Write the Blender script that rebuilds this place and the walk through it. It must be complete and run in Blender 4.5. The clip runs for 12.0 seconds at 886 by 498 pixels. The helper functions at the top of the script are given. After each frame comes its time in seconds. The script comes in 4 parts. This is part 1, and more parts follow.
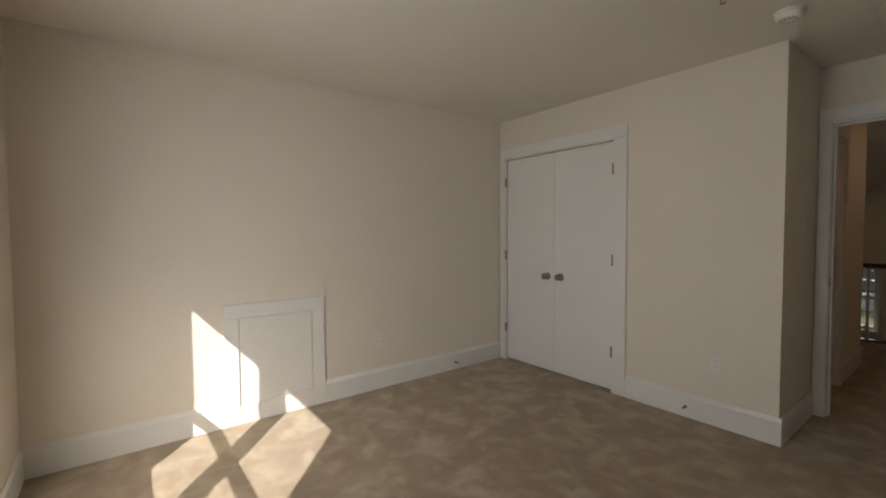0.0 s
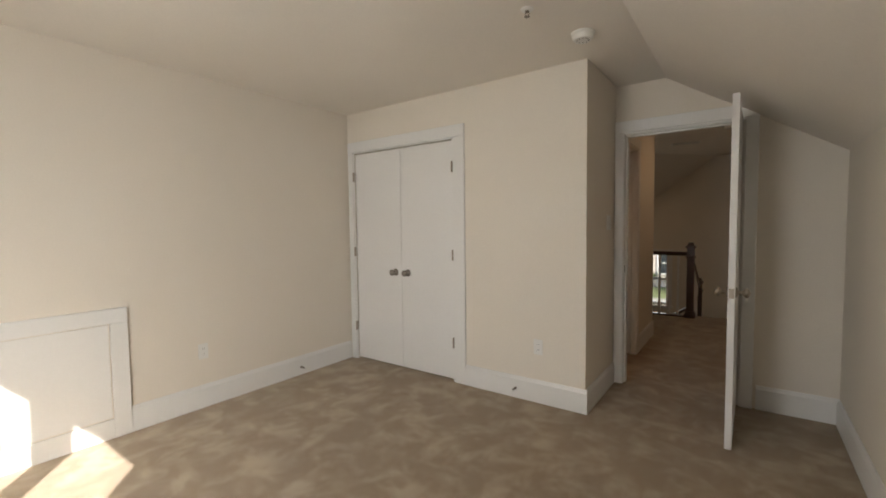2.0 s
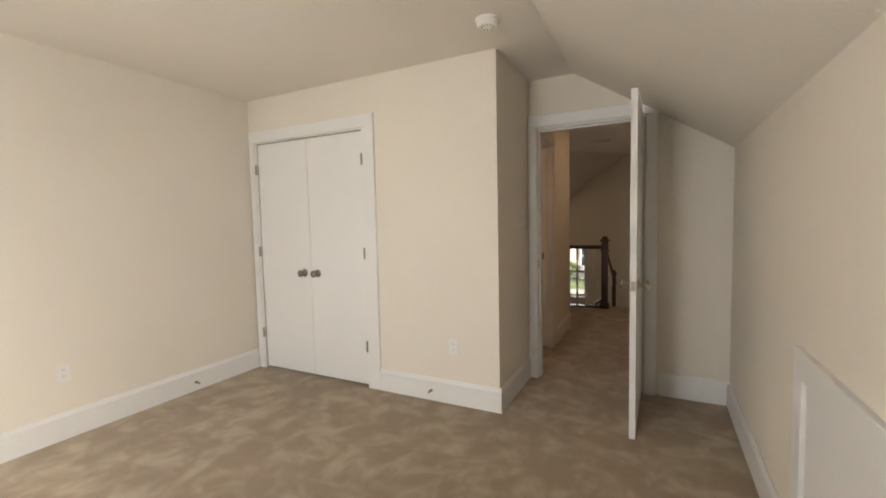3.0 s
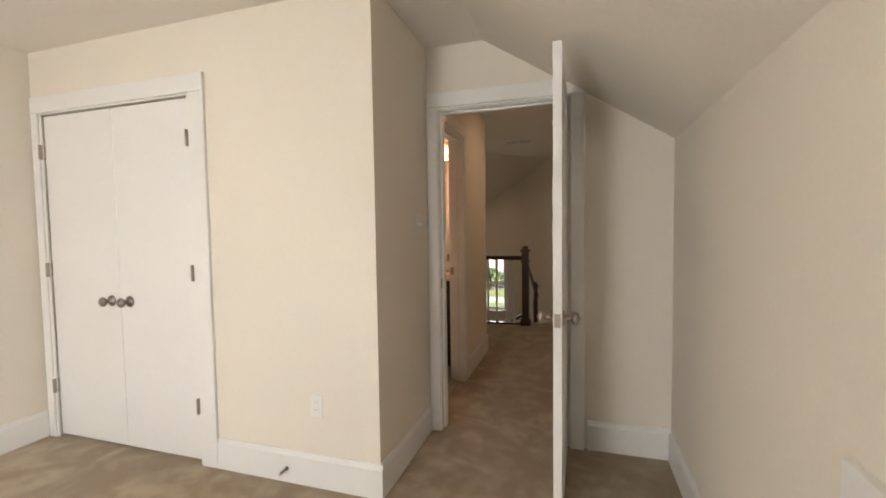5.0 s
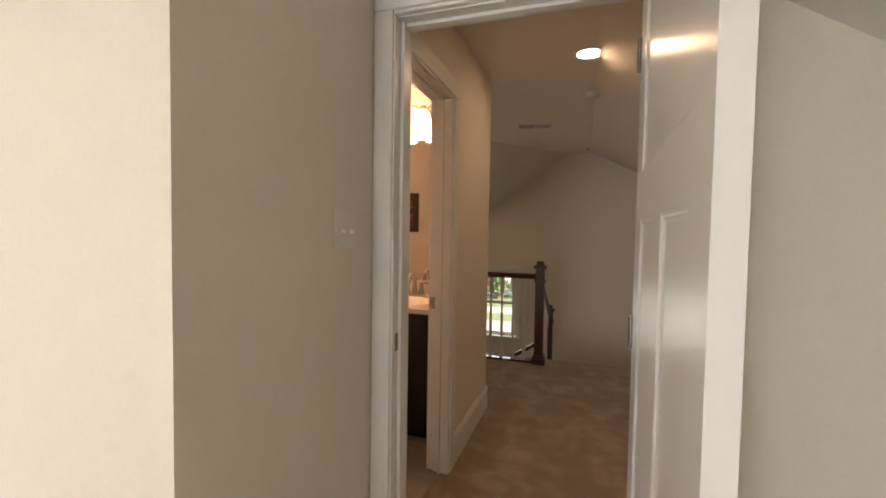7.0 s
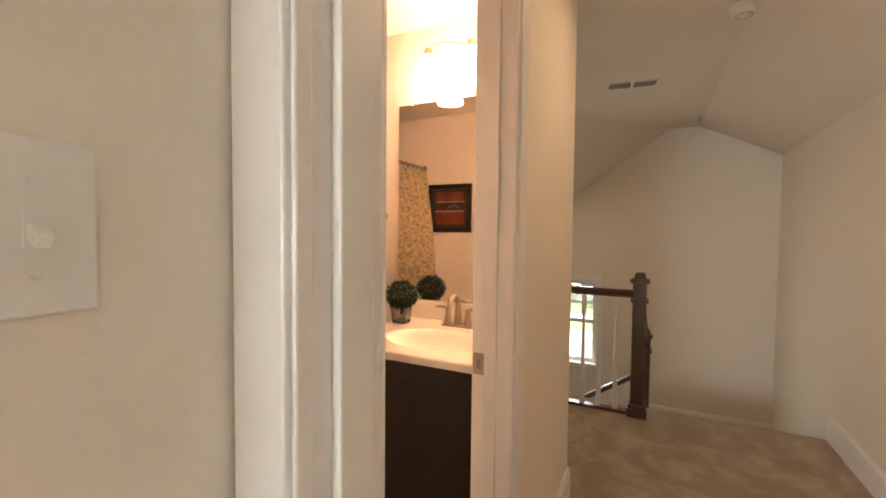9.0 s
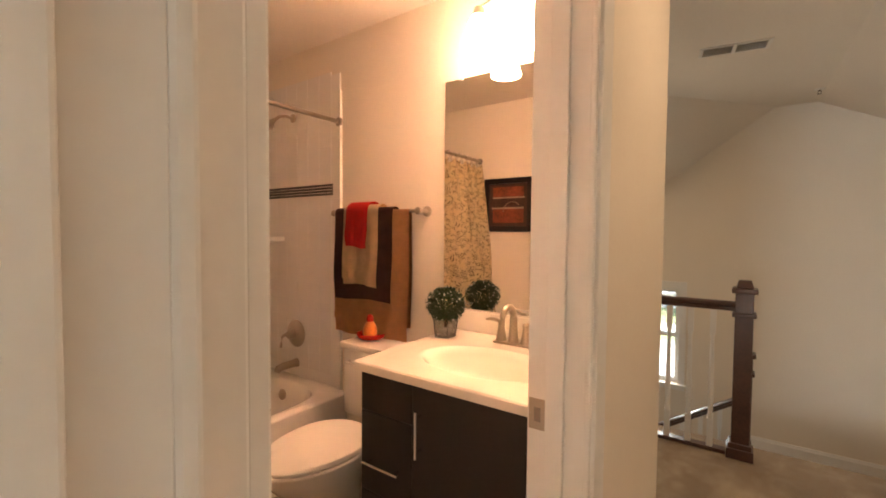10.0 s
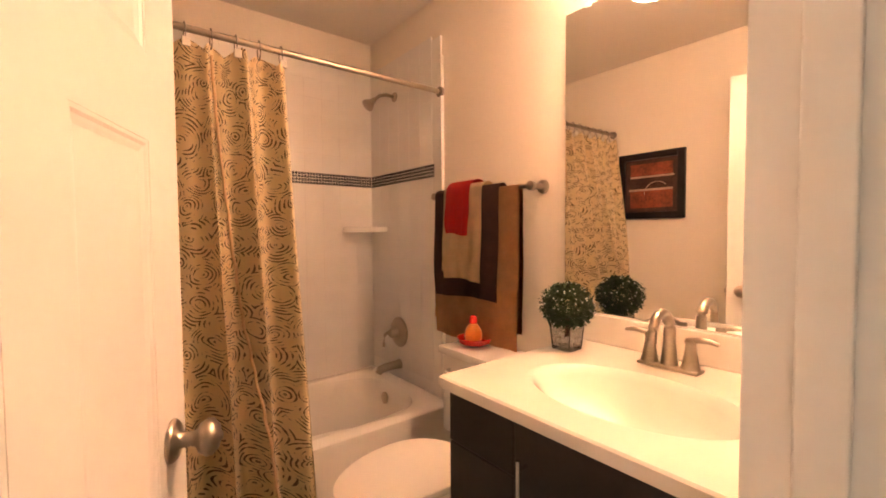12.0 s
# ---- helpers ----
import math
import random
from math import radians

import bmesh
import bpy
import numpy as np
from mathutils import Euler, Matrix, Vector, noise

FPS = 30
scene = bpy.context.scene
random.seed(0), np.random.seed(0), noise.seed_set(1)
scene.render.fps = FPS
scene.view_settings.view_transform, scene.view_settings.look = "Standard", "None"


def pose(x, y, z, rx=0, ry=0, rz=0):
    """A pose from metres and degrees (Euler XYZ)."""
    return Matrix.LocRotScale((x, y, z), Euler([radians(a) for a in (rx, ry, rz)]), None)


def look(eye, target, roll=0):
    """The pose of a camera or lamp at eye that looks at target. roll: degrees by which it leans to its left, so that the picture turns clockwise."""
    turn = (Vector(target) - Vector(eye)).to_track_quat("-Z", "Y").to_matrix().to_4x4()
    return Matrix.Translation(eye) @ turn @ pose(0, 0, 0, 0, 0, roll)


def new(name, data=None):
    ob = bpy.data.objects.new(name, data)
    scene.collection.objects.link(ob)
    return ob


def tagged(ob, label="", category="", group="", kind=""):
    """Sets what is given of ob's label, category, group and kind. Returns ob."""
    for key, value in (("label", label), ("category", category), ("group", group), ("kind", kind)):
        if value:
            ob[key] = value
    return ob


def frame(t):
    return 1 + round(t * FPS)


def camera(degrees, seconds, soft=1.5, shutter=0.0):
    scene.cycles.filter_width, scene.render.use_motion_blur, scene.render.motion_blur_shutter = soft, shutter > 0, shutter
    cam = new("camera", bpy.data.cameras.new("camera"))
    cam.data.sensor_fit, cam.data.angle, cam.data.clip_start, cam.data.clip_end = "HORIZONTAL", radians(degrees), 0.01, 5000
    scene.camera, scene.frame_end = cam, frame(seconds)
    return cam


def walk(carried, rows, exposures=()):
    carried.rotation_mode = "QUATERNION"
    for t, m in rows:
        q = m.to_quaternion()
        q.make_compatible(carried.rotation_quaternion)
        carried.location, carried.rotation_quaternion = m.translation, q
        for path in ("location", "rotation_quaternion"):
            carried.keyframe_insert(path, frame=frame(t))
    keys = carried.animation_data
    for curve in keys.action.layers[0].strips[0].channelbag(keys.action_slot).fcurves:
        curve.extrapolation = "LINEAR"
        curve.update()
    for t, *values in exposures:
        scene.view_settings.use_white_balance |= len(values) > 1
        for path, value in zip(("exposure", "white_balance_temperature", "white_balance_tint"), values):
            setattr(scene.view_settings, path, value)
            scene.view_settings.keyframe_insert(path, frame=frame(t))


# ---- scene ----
cam = camera(92.6, 12.0, soft=1.8)
PATH = [
    (0, (0.2, 0.088, 1.315), (-1.385, 1.305, 1.237), -0.3),
    (0.5, (0.237, 0.14, 1.329), (-1.272, 1.45, 1.248), -0.4),
    (1, (0.272, 0.2, 1.324), (-1.147, 1.607, 1.242), -0.6),
    (1.5, (0.305, 0.261, 1.342), (-0.996, 1.776, 1.241), -0.5),
    (2, (0.327, 0.326, 1.331), (-0.839, 1.947, 1.221), -0.7),
    (2.5, (0.357, 0.431, 1.333), (-0.675, 2.139, 1.208), -1.0),
    (3, (0.388, 0.564, 1.322), (-0.518, 2.342, 1.192), -1.2),
    (3.5, (0.403, 0.736, 1.32), (-0.385, 2.57, 1.193), -0.8),
    (5.5, (0.282, 1.743, 1.311), (-0.301, 3.654, 1.215), -0.8),
    (6, (0.223, 2.067, 1.334), (-0.358, 3.979, 1.243), -0.6),
    (6.5, (0.167, 2.404, 1.337), (-0.43, 4.311, 1.255), -0.2),
    (7, (0.117, 2.707, 1.336), (-0.517, 4.602, 1.257), 0.9),
    (9, (-0.206, 3.722, 1.339), (-1.106, 5.506, 1.258), 0.6),
    (9.5, (-0.267, 3.904, 1.333), (-1.292, 5.620, 1.252), 0.2),
    (10, (-0.337, 4.067, 1.320), (-1.485, 5.703, 1.243), 0.5),
    (10.5, (-0.398, 4.181, 1.305), (-1.664, 5.728, 1.235), 1.2),
    (11, (-0.461, 4.269, 1.291), (-1.847, 5.709, 1.220), 1.4),
    (11.5, (-0.496, 4.343, 1.270), (-2.007, 5.652, 1.205), 0.3),
    (12, (-0.553, 4.417, 1.250), (-2.124, 5.652, 1.171), -0.4),
]
EXPOSURES = [(0, 0.36), (1.5, 0.86), (3.5, 1.82), (5.5, 2.02), (7.0, 2.20), (8.0, 2.7), (9.0, 3.18), (10.5, 3.38), (12.0, 3.44)]
SUN_POWER, SKY_POWER = 5.0, 16.0
SHADE_GLOW, CAN_GLOW = 4.5, 5.0
BULB_POWER, CAN_POWER = 0.07, 0.72
STAIR_POWER = 1.1
walk(cam, [(t, look(e, a, r)) for t, e, a, r in PATH], EXPOSURES)

# ---- world and large lights ----
world = bpy.data.worlds.new("world")
scene.world = world
world.use_nodes = True
wn = world.node_tree
sky = wn.nodes.new("ShaderNodeTexSky")
sky.sky_type, sky.sun_disc = "NISHITA", False
SUN_WAY = Vector((-1.21, 1.0, -1.134)).normalized()
sky.sun_elevation = math.asin(-SUN_WAY.z)
sky.sun_rotation = math.atan2(-SUN_WAY.x, -SUN_WAY.y)
wn.links.new(sky.outputs["Color"], wn.nodes["Background"].inputs["Color"])
wn.nodes["Background"].inputs["Strength"].default_value = 0.10


def lamp(name, kind, power, colour, m, size=0.1, size_y=None):
    data = bpy.data.lights.new(name, kind)
    data.energy, data.color = power, colour
    if kind == "SUN":
        data.angle = radians(0.5)
    elif kind == "AREA":
        data.shape, data.size, data.size_y = "RECTANGLE", size, size_y or size
    else:
        data.shadow_soft_size = size
    ob = new(name, data)
    ob.matrix_world = m
    return ob


lamp("sun", "SUN", SUN_POWER, (1.0, 0.93, 0.82), look((0, 0, 0), SUN_WAY))
lamp("skylight", "AREA", SKY_POWER, (0.975, 0.99, 0.99), look((-1.05, -0.60, 1.25), (-1.45, 3.0, 1.1)), 1.3, 1.2)
lamp("stair_skylight", "AREA", STAIR_POWER, (1.0, 0.99, 0.90), look((-1.09, 8.79, 0.32), (-1.09, 5.0, 0.0)), 0.5, 0.85)


# ---- materials ----
def material(name, colour, rough=0.5, metal=0.0, vary=0.08, scale=6.0, fine=120.0, bump=0.02, depth=0.02, coat=0.0, emit=0.0, emit_colour=None):
    """Principled surface, its colour varied at a broad and a fine scale, with fine relief."""
    mat = bpy.data.materials.new(name)
    mat.use_nodes = True
    nt = mat.node_tree
    b = nt.nodes["Principled BSDF"]
    b.inputs["Roughness"].default_value, b.inputs["Metallic"].default_value = rough, metal
    b.inputs["Coat Weight"].default_value = coat
    co = nt.nodes.new("ShaderNodeTexCoord")
    broad, small = nt.nodes.new("ShaderNodeTexNoise"), nt.nodes.new("ShaderNodeTexNoise")
    for n, s in ((broad, scale), (small, fine)):
        n.inputs["Scale"].default_value, n.inputs["Detail"].default_value = s, 5.0
        nt.links.new(co.outputs["Object"], n.inputs["Vector"])
    add = nt.nodes.new("ShaderNodeMath")
    add.operation = "ADD"
    nt.links.new(broad.outputs["Fac"], add.inputs[0])
    nt.links.new(small.outputs["Fac"], add.inputs[1])
    ramp = nt.nodes.new("ShaderNodeMapRange")
    ramp.inputs["From Min"].default_value, ramp.inputs["From Max"].default_value = 0.65, 1.35
    nt.links.new(add.outputs[0], ramp.inputs["Value"])
    mix = nt.nodes.new("ShaderNodeMix")
    mix.data_type = "RGBA"
    mix.inputs["A"].default_value = (*[c * (1 - vary) for c in colour], 1)
    mix.inputs["B"].default_value = (*[min(1, c * (1 + vary)) for c in colour], 1)
    nt.links.new(ramp.outputs["Result"], mix.inputs["Factor"])
    nt.links.new(mix.outputs["Result"], b.inputs["Base Color"])
    if bump:
        bn = nt.nodes.new("ShaderNodeBump")
        bn.inputs["Strength"].default_value, bn.inputs["Distance"].default_value = min(1, bump * 5), depth
        nt.links.new(small.outputs["Fac"], bn.inputs["Height"])
        nt.links.new(bn.outputs["Normal"], b.inputs["Normal"])
    if emit:
        b.inputs["Emission Color"].default_value = (*(emit_colour or colour), 1)
        b.inputs["Emission Strength"].default_value = emit
    return mat


def carpet_material():
    """Cut pile with soft brushed patches that run two ways."""
    mat = bpy.data.materials.new("carpet")
    mat.use_nodes = True
    nt = mat.node_tree
    b = nt.nodes["Principled BSDF"]
    b.inputs["Roughness"].default_value = 1.0
    b.inputs["Sheen Weight"].default_value = 0.3
    b.inputs["Specular IOR Level"].default_value = 0.1
    co = nt.nodes.new("ShaderNodeTexCoord")
    maps = []
    for turn, s in ((0.6, (3.6, 5.6, 1)), (-0.5, (5.2, 3.4, 1))):
        mp = nt.nodes.new("ShaderNodeMapping")
        mp.inputs["Rotation"].default_value, mp.inputs["Scale"].default_value = (0, 0, turn), s
        nt.links.new(co.outputs["Object"], mp.inputs["Vector"])
        n = nt.nodes.new("ShaderNodeTexNoise")
        n.inputs["Scale"].default_value, n.inputs["Detail"].default_value, n.inputs["Roughness"].default_value = 1.0, 3.0, 0.6
        n.inputs["Distortion"].default_value = 0.25
        nt.links.new(mp.outputs["Vector"], n.inputs["Vector"])
        maps.append(n)
    pile = nt.nodes.new("ShaderNodeTexNoise")
    pile.inputs["Scale"].default_value, pile.inputs["Detail"].default_value = 260.0, 4.0
    nt.links.new(co.outputs["Object"], pile.inputs["Vector"])
    top = nt.nodes.new("ShaderNodeMath")
    top.operation = "MAXIMUM"
    nt.links.new(maps[0].outputs["Fac"], top.inputs[0])
    nt.links.new(maps[1].outputs["Fac"], top.inputs[1])
    r = nt.nodes.new("ShaderNodeMapRange")
    r.interpolation_type = "SMOOTHSTEP"
    r.inputs["From Min"].default_value, r.inputs["From Max"].default_value = 0.44, 0.72
    nt.links.new(top.outputs[0], r.inputs["Value"])
    mix = nt.nodes.new("ShaderNodeMix")
    mix.data_type = "RGBA"
    mix.inputs["A"].default_value, mix.inputs["B"].default_value = (0.30, 0.218, 0.136, 1), (0.44, 0.348, 0.235, 1)
    nt.links.new(r.outputs["Result"], mix.inputs["Factor"])
    fleck = nt.nodes.new("ShaderNodeMix")
    fleck.data_type, fleck.blend_type = "RGBA", "OVERLAY"
    fleck.inputs["Factor"].default_value = 0.35
    nt.links.new(mix.outputs["Result"], fleck.inputs["A"])
    nt.links.new(pile.outputs["Fac"], fleck.inputs["B"])
    nt.links.new(fleck.outputs["Result"], b.inputs["Base Color"])
    bn = nt.nodes.new("ShaderNodeBump")
    bn.inputs["Strength"].default_value, bn.inputs["Distance"].default_value = 0.5, 0.01
    nt.links.new(pile.outputs["Fac"], bn.inputs["Height"])
    nt.links.new(bn.outputs["Normal"], b.inputs["Normal"])
    return mat


def curtain_material():
    """Tan cloth printed with broken, swirling brown rings."""
    mat = bpy.data.materials.new("printed_cloth")
    mat.use_nodes = True
    nt = mat.node_tree
    b = nt.nodes["Principled BSDF"]
    b.inputs["Roughness"].default_value, b.inputs["Sheen Weight"].default_value = 0.75, 0.3
    uv = nt.nodes.new("ShaderNodeTexCoord")
    warp = nt.nodes.new("ShaderNodeTexNoise")
    warp.inputs["Scale"].default_value, warp.inputs["Detail"].default_value = 9.0, 1.0
    nt.links.new(uv.outputs["UV"], warp.inputs["Vector"])
    off = nt.nodes.new("ShaderNodeVectorMath")
    off.operation = "MULTIPLY_ADD"
    off.inputs[1].default_value = (0.05, 0.05, 0)
    nt.links.new(warp.outputs["Color"], off.inputs[0])
    nt.links.new(uv.outputs["UV"], off.inputs[2])
    cell = nt.nodes.new("ShaderNodeTexVoronoi")
    cell.voronoi_dimensions = "2D"
    cell.inputs["Scale"].default_value = 10.0
    nt.links.new(off.outputs["Vector"], cell.inputs["Vector"])
    ring = nt.nodes.new("ShaderNodeMath")
    ring.operation = "MULTIPLY"
    ring.inputs[1].default_value = 56.0
    nt.links.new(cell.outputs["Distance"], ring.inputs[0])
    sine = nt.nodes.new("ShaderNodeMath")
    sine.operation = "SINE"
    nt.links.new(ring.outputs[0], sine.inputs[0])
    gap = nt.nodes.new("ShaderNodeTexNoise")
    gap.inputs["Scale"].default_value, gap.inputs["Detail"].default_value = 30.0, 2.0
    nt.links.new(uv.outputs["UV"], gap.inputs["Vector"])
    cut = nt.nodes.new("ShaderNodeMapRange")
    cut.inputs["From Min"].default_value, cut.inputs["From Max"].default_value = 0.40, 0.60
    cut.inputs["To Min"].default_value, cut.inputs["To Max"].default_value = -0.75, 0.45
    nt.links.new(gap.outputs["Fac"], cut.inputs["Value"])
    both = nt.nodes.new("ShaderNodeMath")
    both.operation = "ADD"
    nt.links.new(sine.outputs[0], both.inputs[0])
    nt.links.new(cut.outputs["Result"], both.inputs[1])
    edge = nt.nodes.new("ShaderNodeMapRange")
    edge.inputs["From Min"].default_value, edge.inputs["From Max"].default_value = 0.50, 0.85
    nt.links.new(both.outputs[0], edge.inputs["Value"])
    mix = nt.nodes.new("ShaderNodeMix")
    mix.data_type = "RGBA"
    mix.inputs["A"].default_value, mix.inputs["B"].default_value = (0.86, 0.71, 0.46, 1), (0.15, 0.095, 0.05, 1)
    nt.links.new(edge.outputs["Result"], mix.inputs["Factor"])
    nt.links.new(mix.outputs["Result"], b.inputs["Base Color"])
    return mat


def glass_material(name="glass", rough=0.0):
    mat = bpy.data.materials.new(name)
    mat.use_nodes = True
    b = mat.node_tree.nodes["Principled BSDF"]
    b.inputs["Transmission Weight"].default_value, b.inputs["Roughness"].default_value, b.inputs["IOR"].default_value = 1.0, rough, 1.45
    return mat


WALL = material("cream_wall_paint", (0.785, 0.720, 0.628), 0.75, vary=0.025, scale=1.3, fine=90, bump=0.03, depth=0.004)
CEIL = material("ceiling_paint", (0.79, 0.735, 0.66), 0.9, vary=0.03, scale=1.5, fine=70, bump=0.05, depth=0.004)
TRIM = material("white_trim_paint", (0.80, 0.785, 0.76), 0.34, vary=0.02, scale=2, fine=60, bump=0.02, depth=0.002)
DOOR = material("white_door_enamel", (0.80, 0.785, 0.765), 0.28, vary=0.02, scale=2, fine=45, bump=0.02, depth=0.002)
CARPET = carpet_material()
NICKEL = material("brushed_nickel", (0.41, 0.355, 0.295), 0.3, 1.0, vary=0.06, fine=200, bump=0.01, depth=0.001)
DARKMETAL = material("aged_pewter", (0.27, 0.24, 0.21), 0.38, 1.0, vary=0.1, fine=200, bump=0.01, depth=0.001)
CHROME = material("chrome", (0.75, 0.74, 0.72), 0.12, 1.0, vary=0.02, bump=0)
PLASTIC = material("white_plastic", (0.79, 0.77, 0.73), 0.35, vary=0.01, bump=0)
# shade of unlit hollows put into colour: closet, vent, outlet slots
BLACK = material("black_for_shade", (0.02, 0.018, 0.016), 0.6, bump=0)
WALNUT = material("dark_stained_oak", (0.065, 0.026, 0.016), 0.3, vary=0.35, scale=5, fine=60, bump=0.03, depth=0.003, coat=0.3)
ESPRESSO = material("espresso_veneer", (0.012, 0.007, 0.0055), 0.42, vary=0.3, scale=4, fine=80, bump=0.02, depth=0.002)
MARBLE = material("cultured_marble", (0.80, 0.765, 0.70), 0.16, vary=0.03, scale=3, fine=15, bump=0, coat=0.3)
PORCELAIN = material("white_porcelain", (0.80, 0.785, 0.75), 0.1, vary=0.01, bump=0, coat=0.4)
ACRYLIC = material("white_acrylic", (0.78, 0.76, 0.73), 0.15, vary=0.01, bump=0, coat=0.3)
TILE = material("glazed_white_tile", (0.82, 0.80, 0.77), 0.12, vary=0.02, scale=4, fine=20, bump=0.008, depth=0.003)
GROUT = material("white_grout", (0.80, 0.78, 0.75), 0.5, vary=0.04, fine=200)
FLOORTILE = material("floor_tile", (0.40, 0.34, 0.27), 0.4, vary=0.15, scale=8, fine=40)
BROWN = material("brown_terry", (0.075, 0.030, 0.020), 1.0, vary=0.25, scale=20, fine=400, bump=0.2, depth=0.006)
TAN = material("tan_terry", (0.52, 0.27, 0.125), 1.0, vary=0.18, scale=20, fine=400, bump=0.08, depth=0.006)
BEIGE = material("beige_terry", (0.70, 0.49, 0.29), 1.0, vary=0.15, scale=20, fine=400, bump=0.08, depth=0.006)
RED = material("red_terry", (0.62, 0.022, 0.016), 1.0, vary=0.15, scale=20, fine=400, bump=0.2, depth=0.006)
CURTAIN = curtain_material()
GLASS = glass_material()
MIRROR = material("mirror_silver", (0.90, 0.90, 0.88), 0.0, 1.0, vary=0.0, bump=0)
SHADE = material("lit_frosted_shade", (0.95, 0.85, 0.68), 0.5, vary=0.01, bump=0, emit=SHADE_GLOW, emit_colour=(1.0, 0.575, 0.36))
BULB = material("lit_recessed_lens", (0.95, 0.88, 0.75), 0.5, vary=0.0, bump=0, emit=CAN_GLOW, emit_colour=(1.0, 0.82, 0.58))
LEAF = material("boxwood_leaf", (0.016, 0.042, 0.012), 0.6, vary=0.4, scale=30, fine=90, bump=0)
PETAL = material("white_petal", (0.8, 0.8, 0.76), 0.6, vary=0.05, bump=0)


# ---- building helpers ----
def box(bm, x0, x1, y0, y1, z0, z1):
    x0, x1, y0, y1, z0, z1 = min(x0, x1), max(x0, x1), min(y0, y1), max(y0, y1), min(z0, z1), max(z0, z1)
    m = Matrix.Translation(((x0 + x1) / 2, (y0 + y1) / 2, (z0 + z1) / 2)) @ Matrix.Diagonal((x1 - x0, y1 - y0, z1 - z0, 1))
    return bmesh.ops.create_cube(bm, size=1.0, matrix=m)["verts"]


def prism(bm, pts, dz):
    """A slab whose underside is the polygon pts, dz thick upwards."""
    low = [bm.verts.new(p) for p in pts]
    top = [bm.verts.new((p[0], p[1], p[2] + dz)) for p in pts]
    bm.faces.new(low)
    bm.faces.new(top[::-1])
    for i in range(len(pts)):
        j = (i + 1) % len(pts)
        bm.faces.new((low[j], low[i], top[i], top[j]))


def turned(bm, profile, m, steps=24):
    """A lathe shape: (radius, height) pairs spun about z, set at m."""
    rings = []
    for r, h in profile:
        rings.append([bm.verts.new(m @ Vector((r * math.cos(2 * math.pi * i / steps), r * math.sin(2 * math.pi * i / steps), h))) for i in range(steps)])
    for a, b in zip(rings, rings[1:]):
        for i in range(steps):
            j = (i + 1) % steps
            bm.faces.new((a[i], a[j], b[j], b[i]))
    bm.faces.new(rings[0][::-1])
    bm.faces.new(rings[-1])


def tube(bm, pts, radius, steps=12):
    """A round bar along pts; radius is one number or one for each point."""
    pts = [Vector(p) for p in pts]
    rad = radius if isinstance(radius, (list, tuple)) else [radius] * len(pts)
    rings = []
    for i, p in enumerate(pts):
        d = (pts[min(i + 1, len(pts) - 1)] - pts[max(i - 1, 0)]).normalized()
        side = d.cross(Vector((0, 0, 1)) if abs(d.z) < 0.95 else Vector((1, 0, 0))).normalized()
        up = side.cross(d)
        rings.append([bm.verts.new(p + rad[i] * (math.cos(a) * side + math.sin(a) * up)) for a in [2 * math.pi * k / steps for k in range(steps)]])
    for a, b in zip(rings, rings[1:]):
        for i in range(steps):
            j = (i + 1) % steps
            bm.faces.new((a[i], a[j], b[j], b[i]))
    bm.faces.new(rings[0][::-1])
    bm.faces.new(rings[-1])


def mesh_of(name, bm, mat, smooth=False, bevel=0.0):
    if bevel:
        bmesh.ops.bevel(bm, geom=list(bm.edges), offset=bevel, segments=2, affect="EDGES", profile=0.5)
    bmesh.ops.recalc_face_normals(bm, faces=bm.faces)
    me = bpy.data.meshes.new(name)
    bm.to_mesh(me)
    bm.free()
    me.materials.append(mat)
    if smooth:
        me.polygons.foreach_set("use_smooth", [True] * len(me.polygons))
        me.set_sharp_from_angle(angle=radians(40))
    return me


def part(name, bm, mat, parent=None, label="", smooth=False, bevel=0.0):
    ob = new(name, mesh_of(name, bm, mat, smooth, bevel))
    ob.parent = parent
    if label:
        ob["label"] = label
    return ob


ORIGIN = [Vector((0, 0, 0))]  # where the space that is being built has its origin
HALL = Vector((0.04, -0.015, 0))


def structure(name, bm, mat, label, category, bevel=0.0, smooth=False):
    ob = tagged(part(name, bm, mat, None, "", smooth, bevel), label, category, "", "structure")
    ob.location = ORIGIN[0]
    return ob


def thing(name, label, category, m=None, group=""):
    ob = new(name)
    ob.matrix_world = Matrix.Translation(ORIGIN[0]) @ (m or Matrix())
    return tagged(ob, label, category, group)


def boxes(*rows):
    bm = bmesh.new()
    for r in rows:
        box(bm, *r)
    return bm


def along(p, axis):
    """A pose at p whose z axis points along axis."""
    return Matrix.Translation(p) @ Vector((0, 0, 1)).rotation_difference(Vector(axis)).to_matrix().to_4x4()


# ---- the shell ----
H = 2.44
structure("floor", boxes((-3.1, 0.96, -0.5, 7.3, -0.2, 0)), CARPET, "beige cut-pile carpet with brushed patches, worn soft", "carpet")
structure("wall_west", boxes((-3.05, -2.945, -0.5, 3.38, 0, 2.5)), WALL, "cream painted bedroom wall with a low access panel", "wall")
structure("wall_closet", boxes((-2.945, -2.862, 3.26, 3.38, 0, 2.5), (-2.862, -1.66, 3.26, 3.38, 2.055, 2.5), (-1.66, -0.570, 3.26, 3.38, 0, 2.5),
                               (-0.675, -0.570, 3.38, 4.02, 0, 2.5)), WALL, "cream painted wall round the closet, with an outside corner", "wall")
structure("wall_door", boxes((-3.05, -0.507, 4.02, 4.13, 0, 2.5), (-0.507, 0.30, 4.02, 4.13, 2.06, 2.5), (0.30, 0.84, 4.02, 4.13, 0, 2.5)), WALL,
          "cream painted wall with the bedroom doorway", "wall")
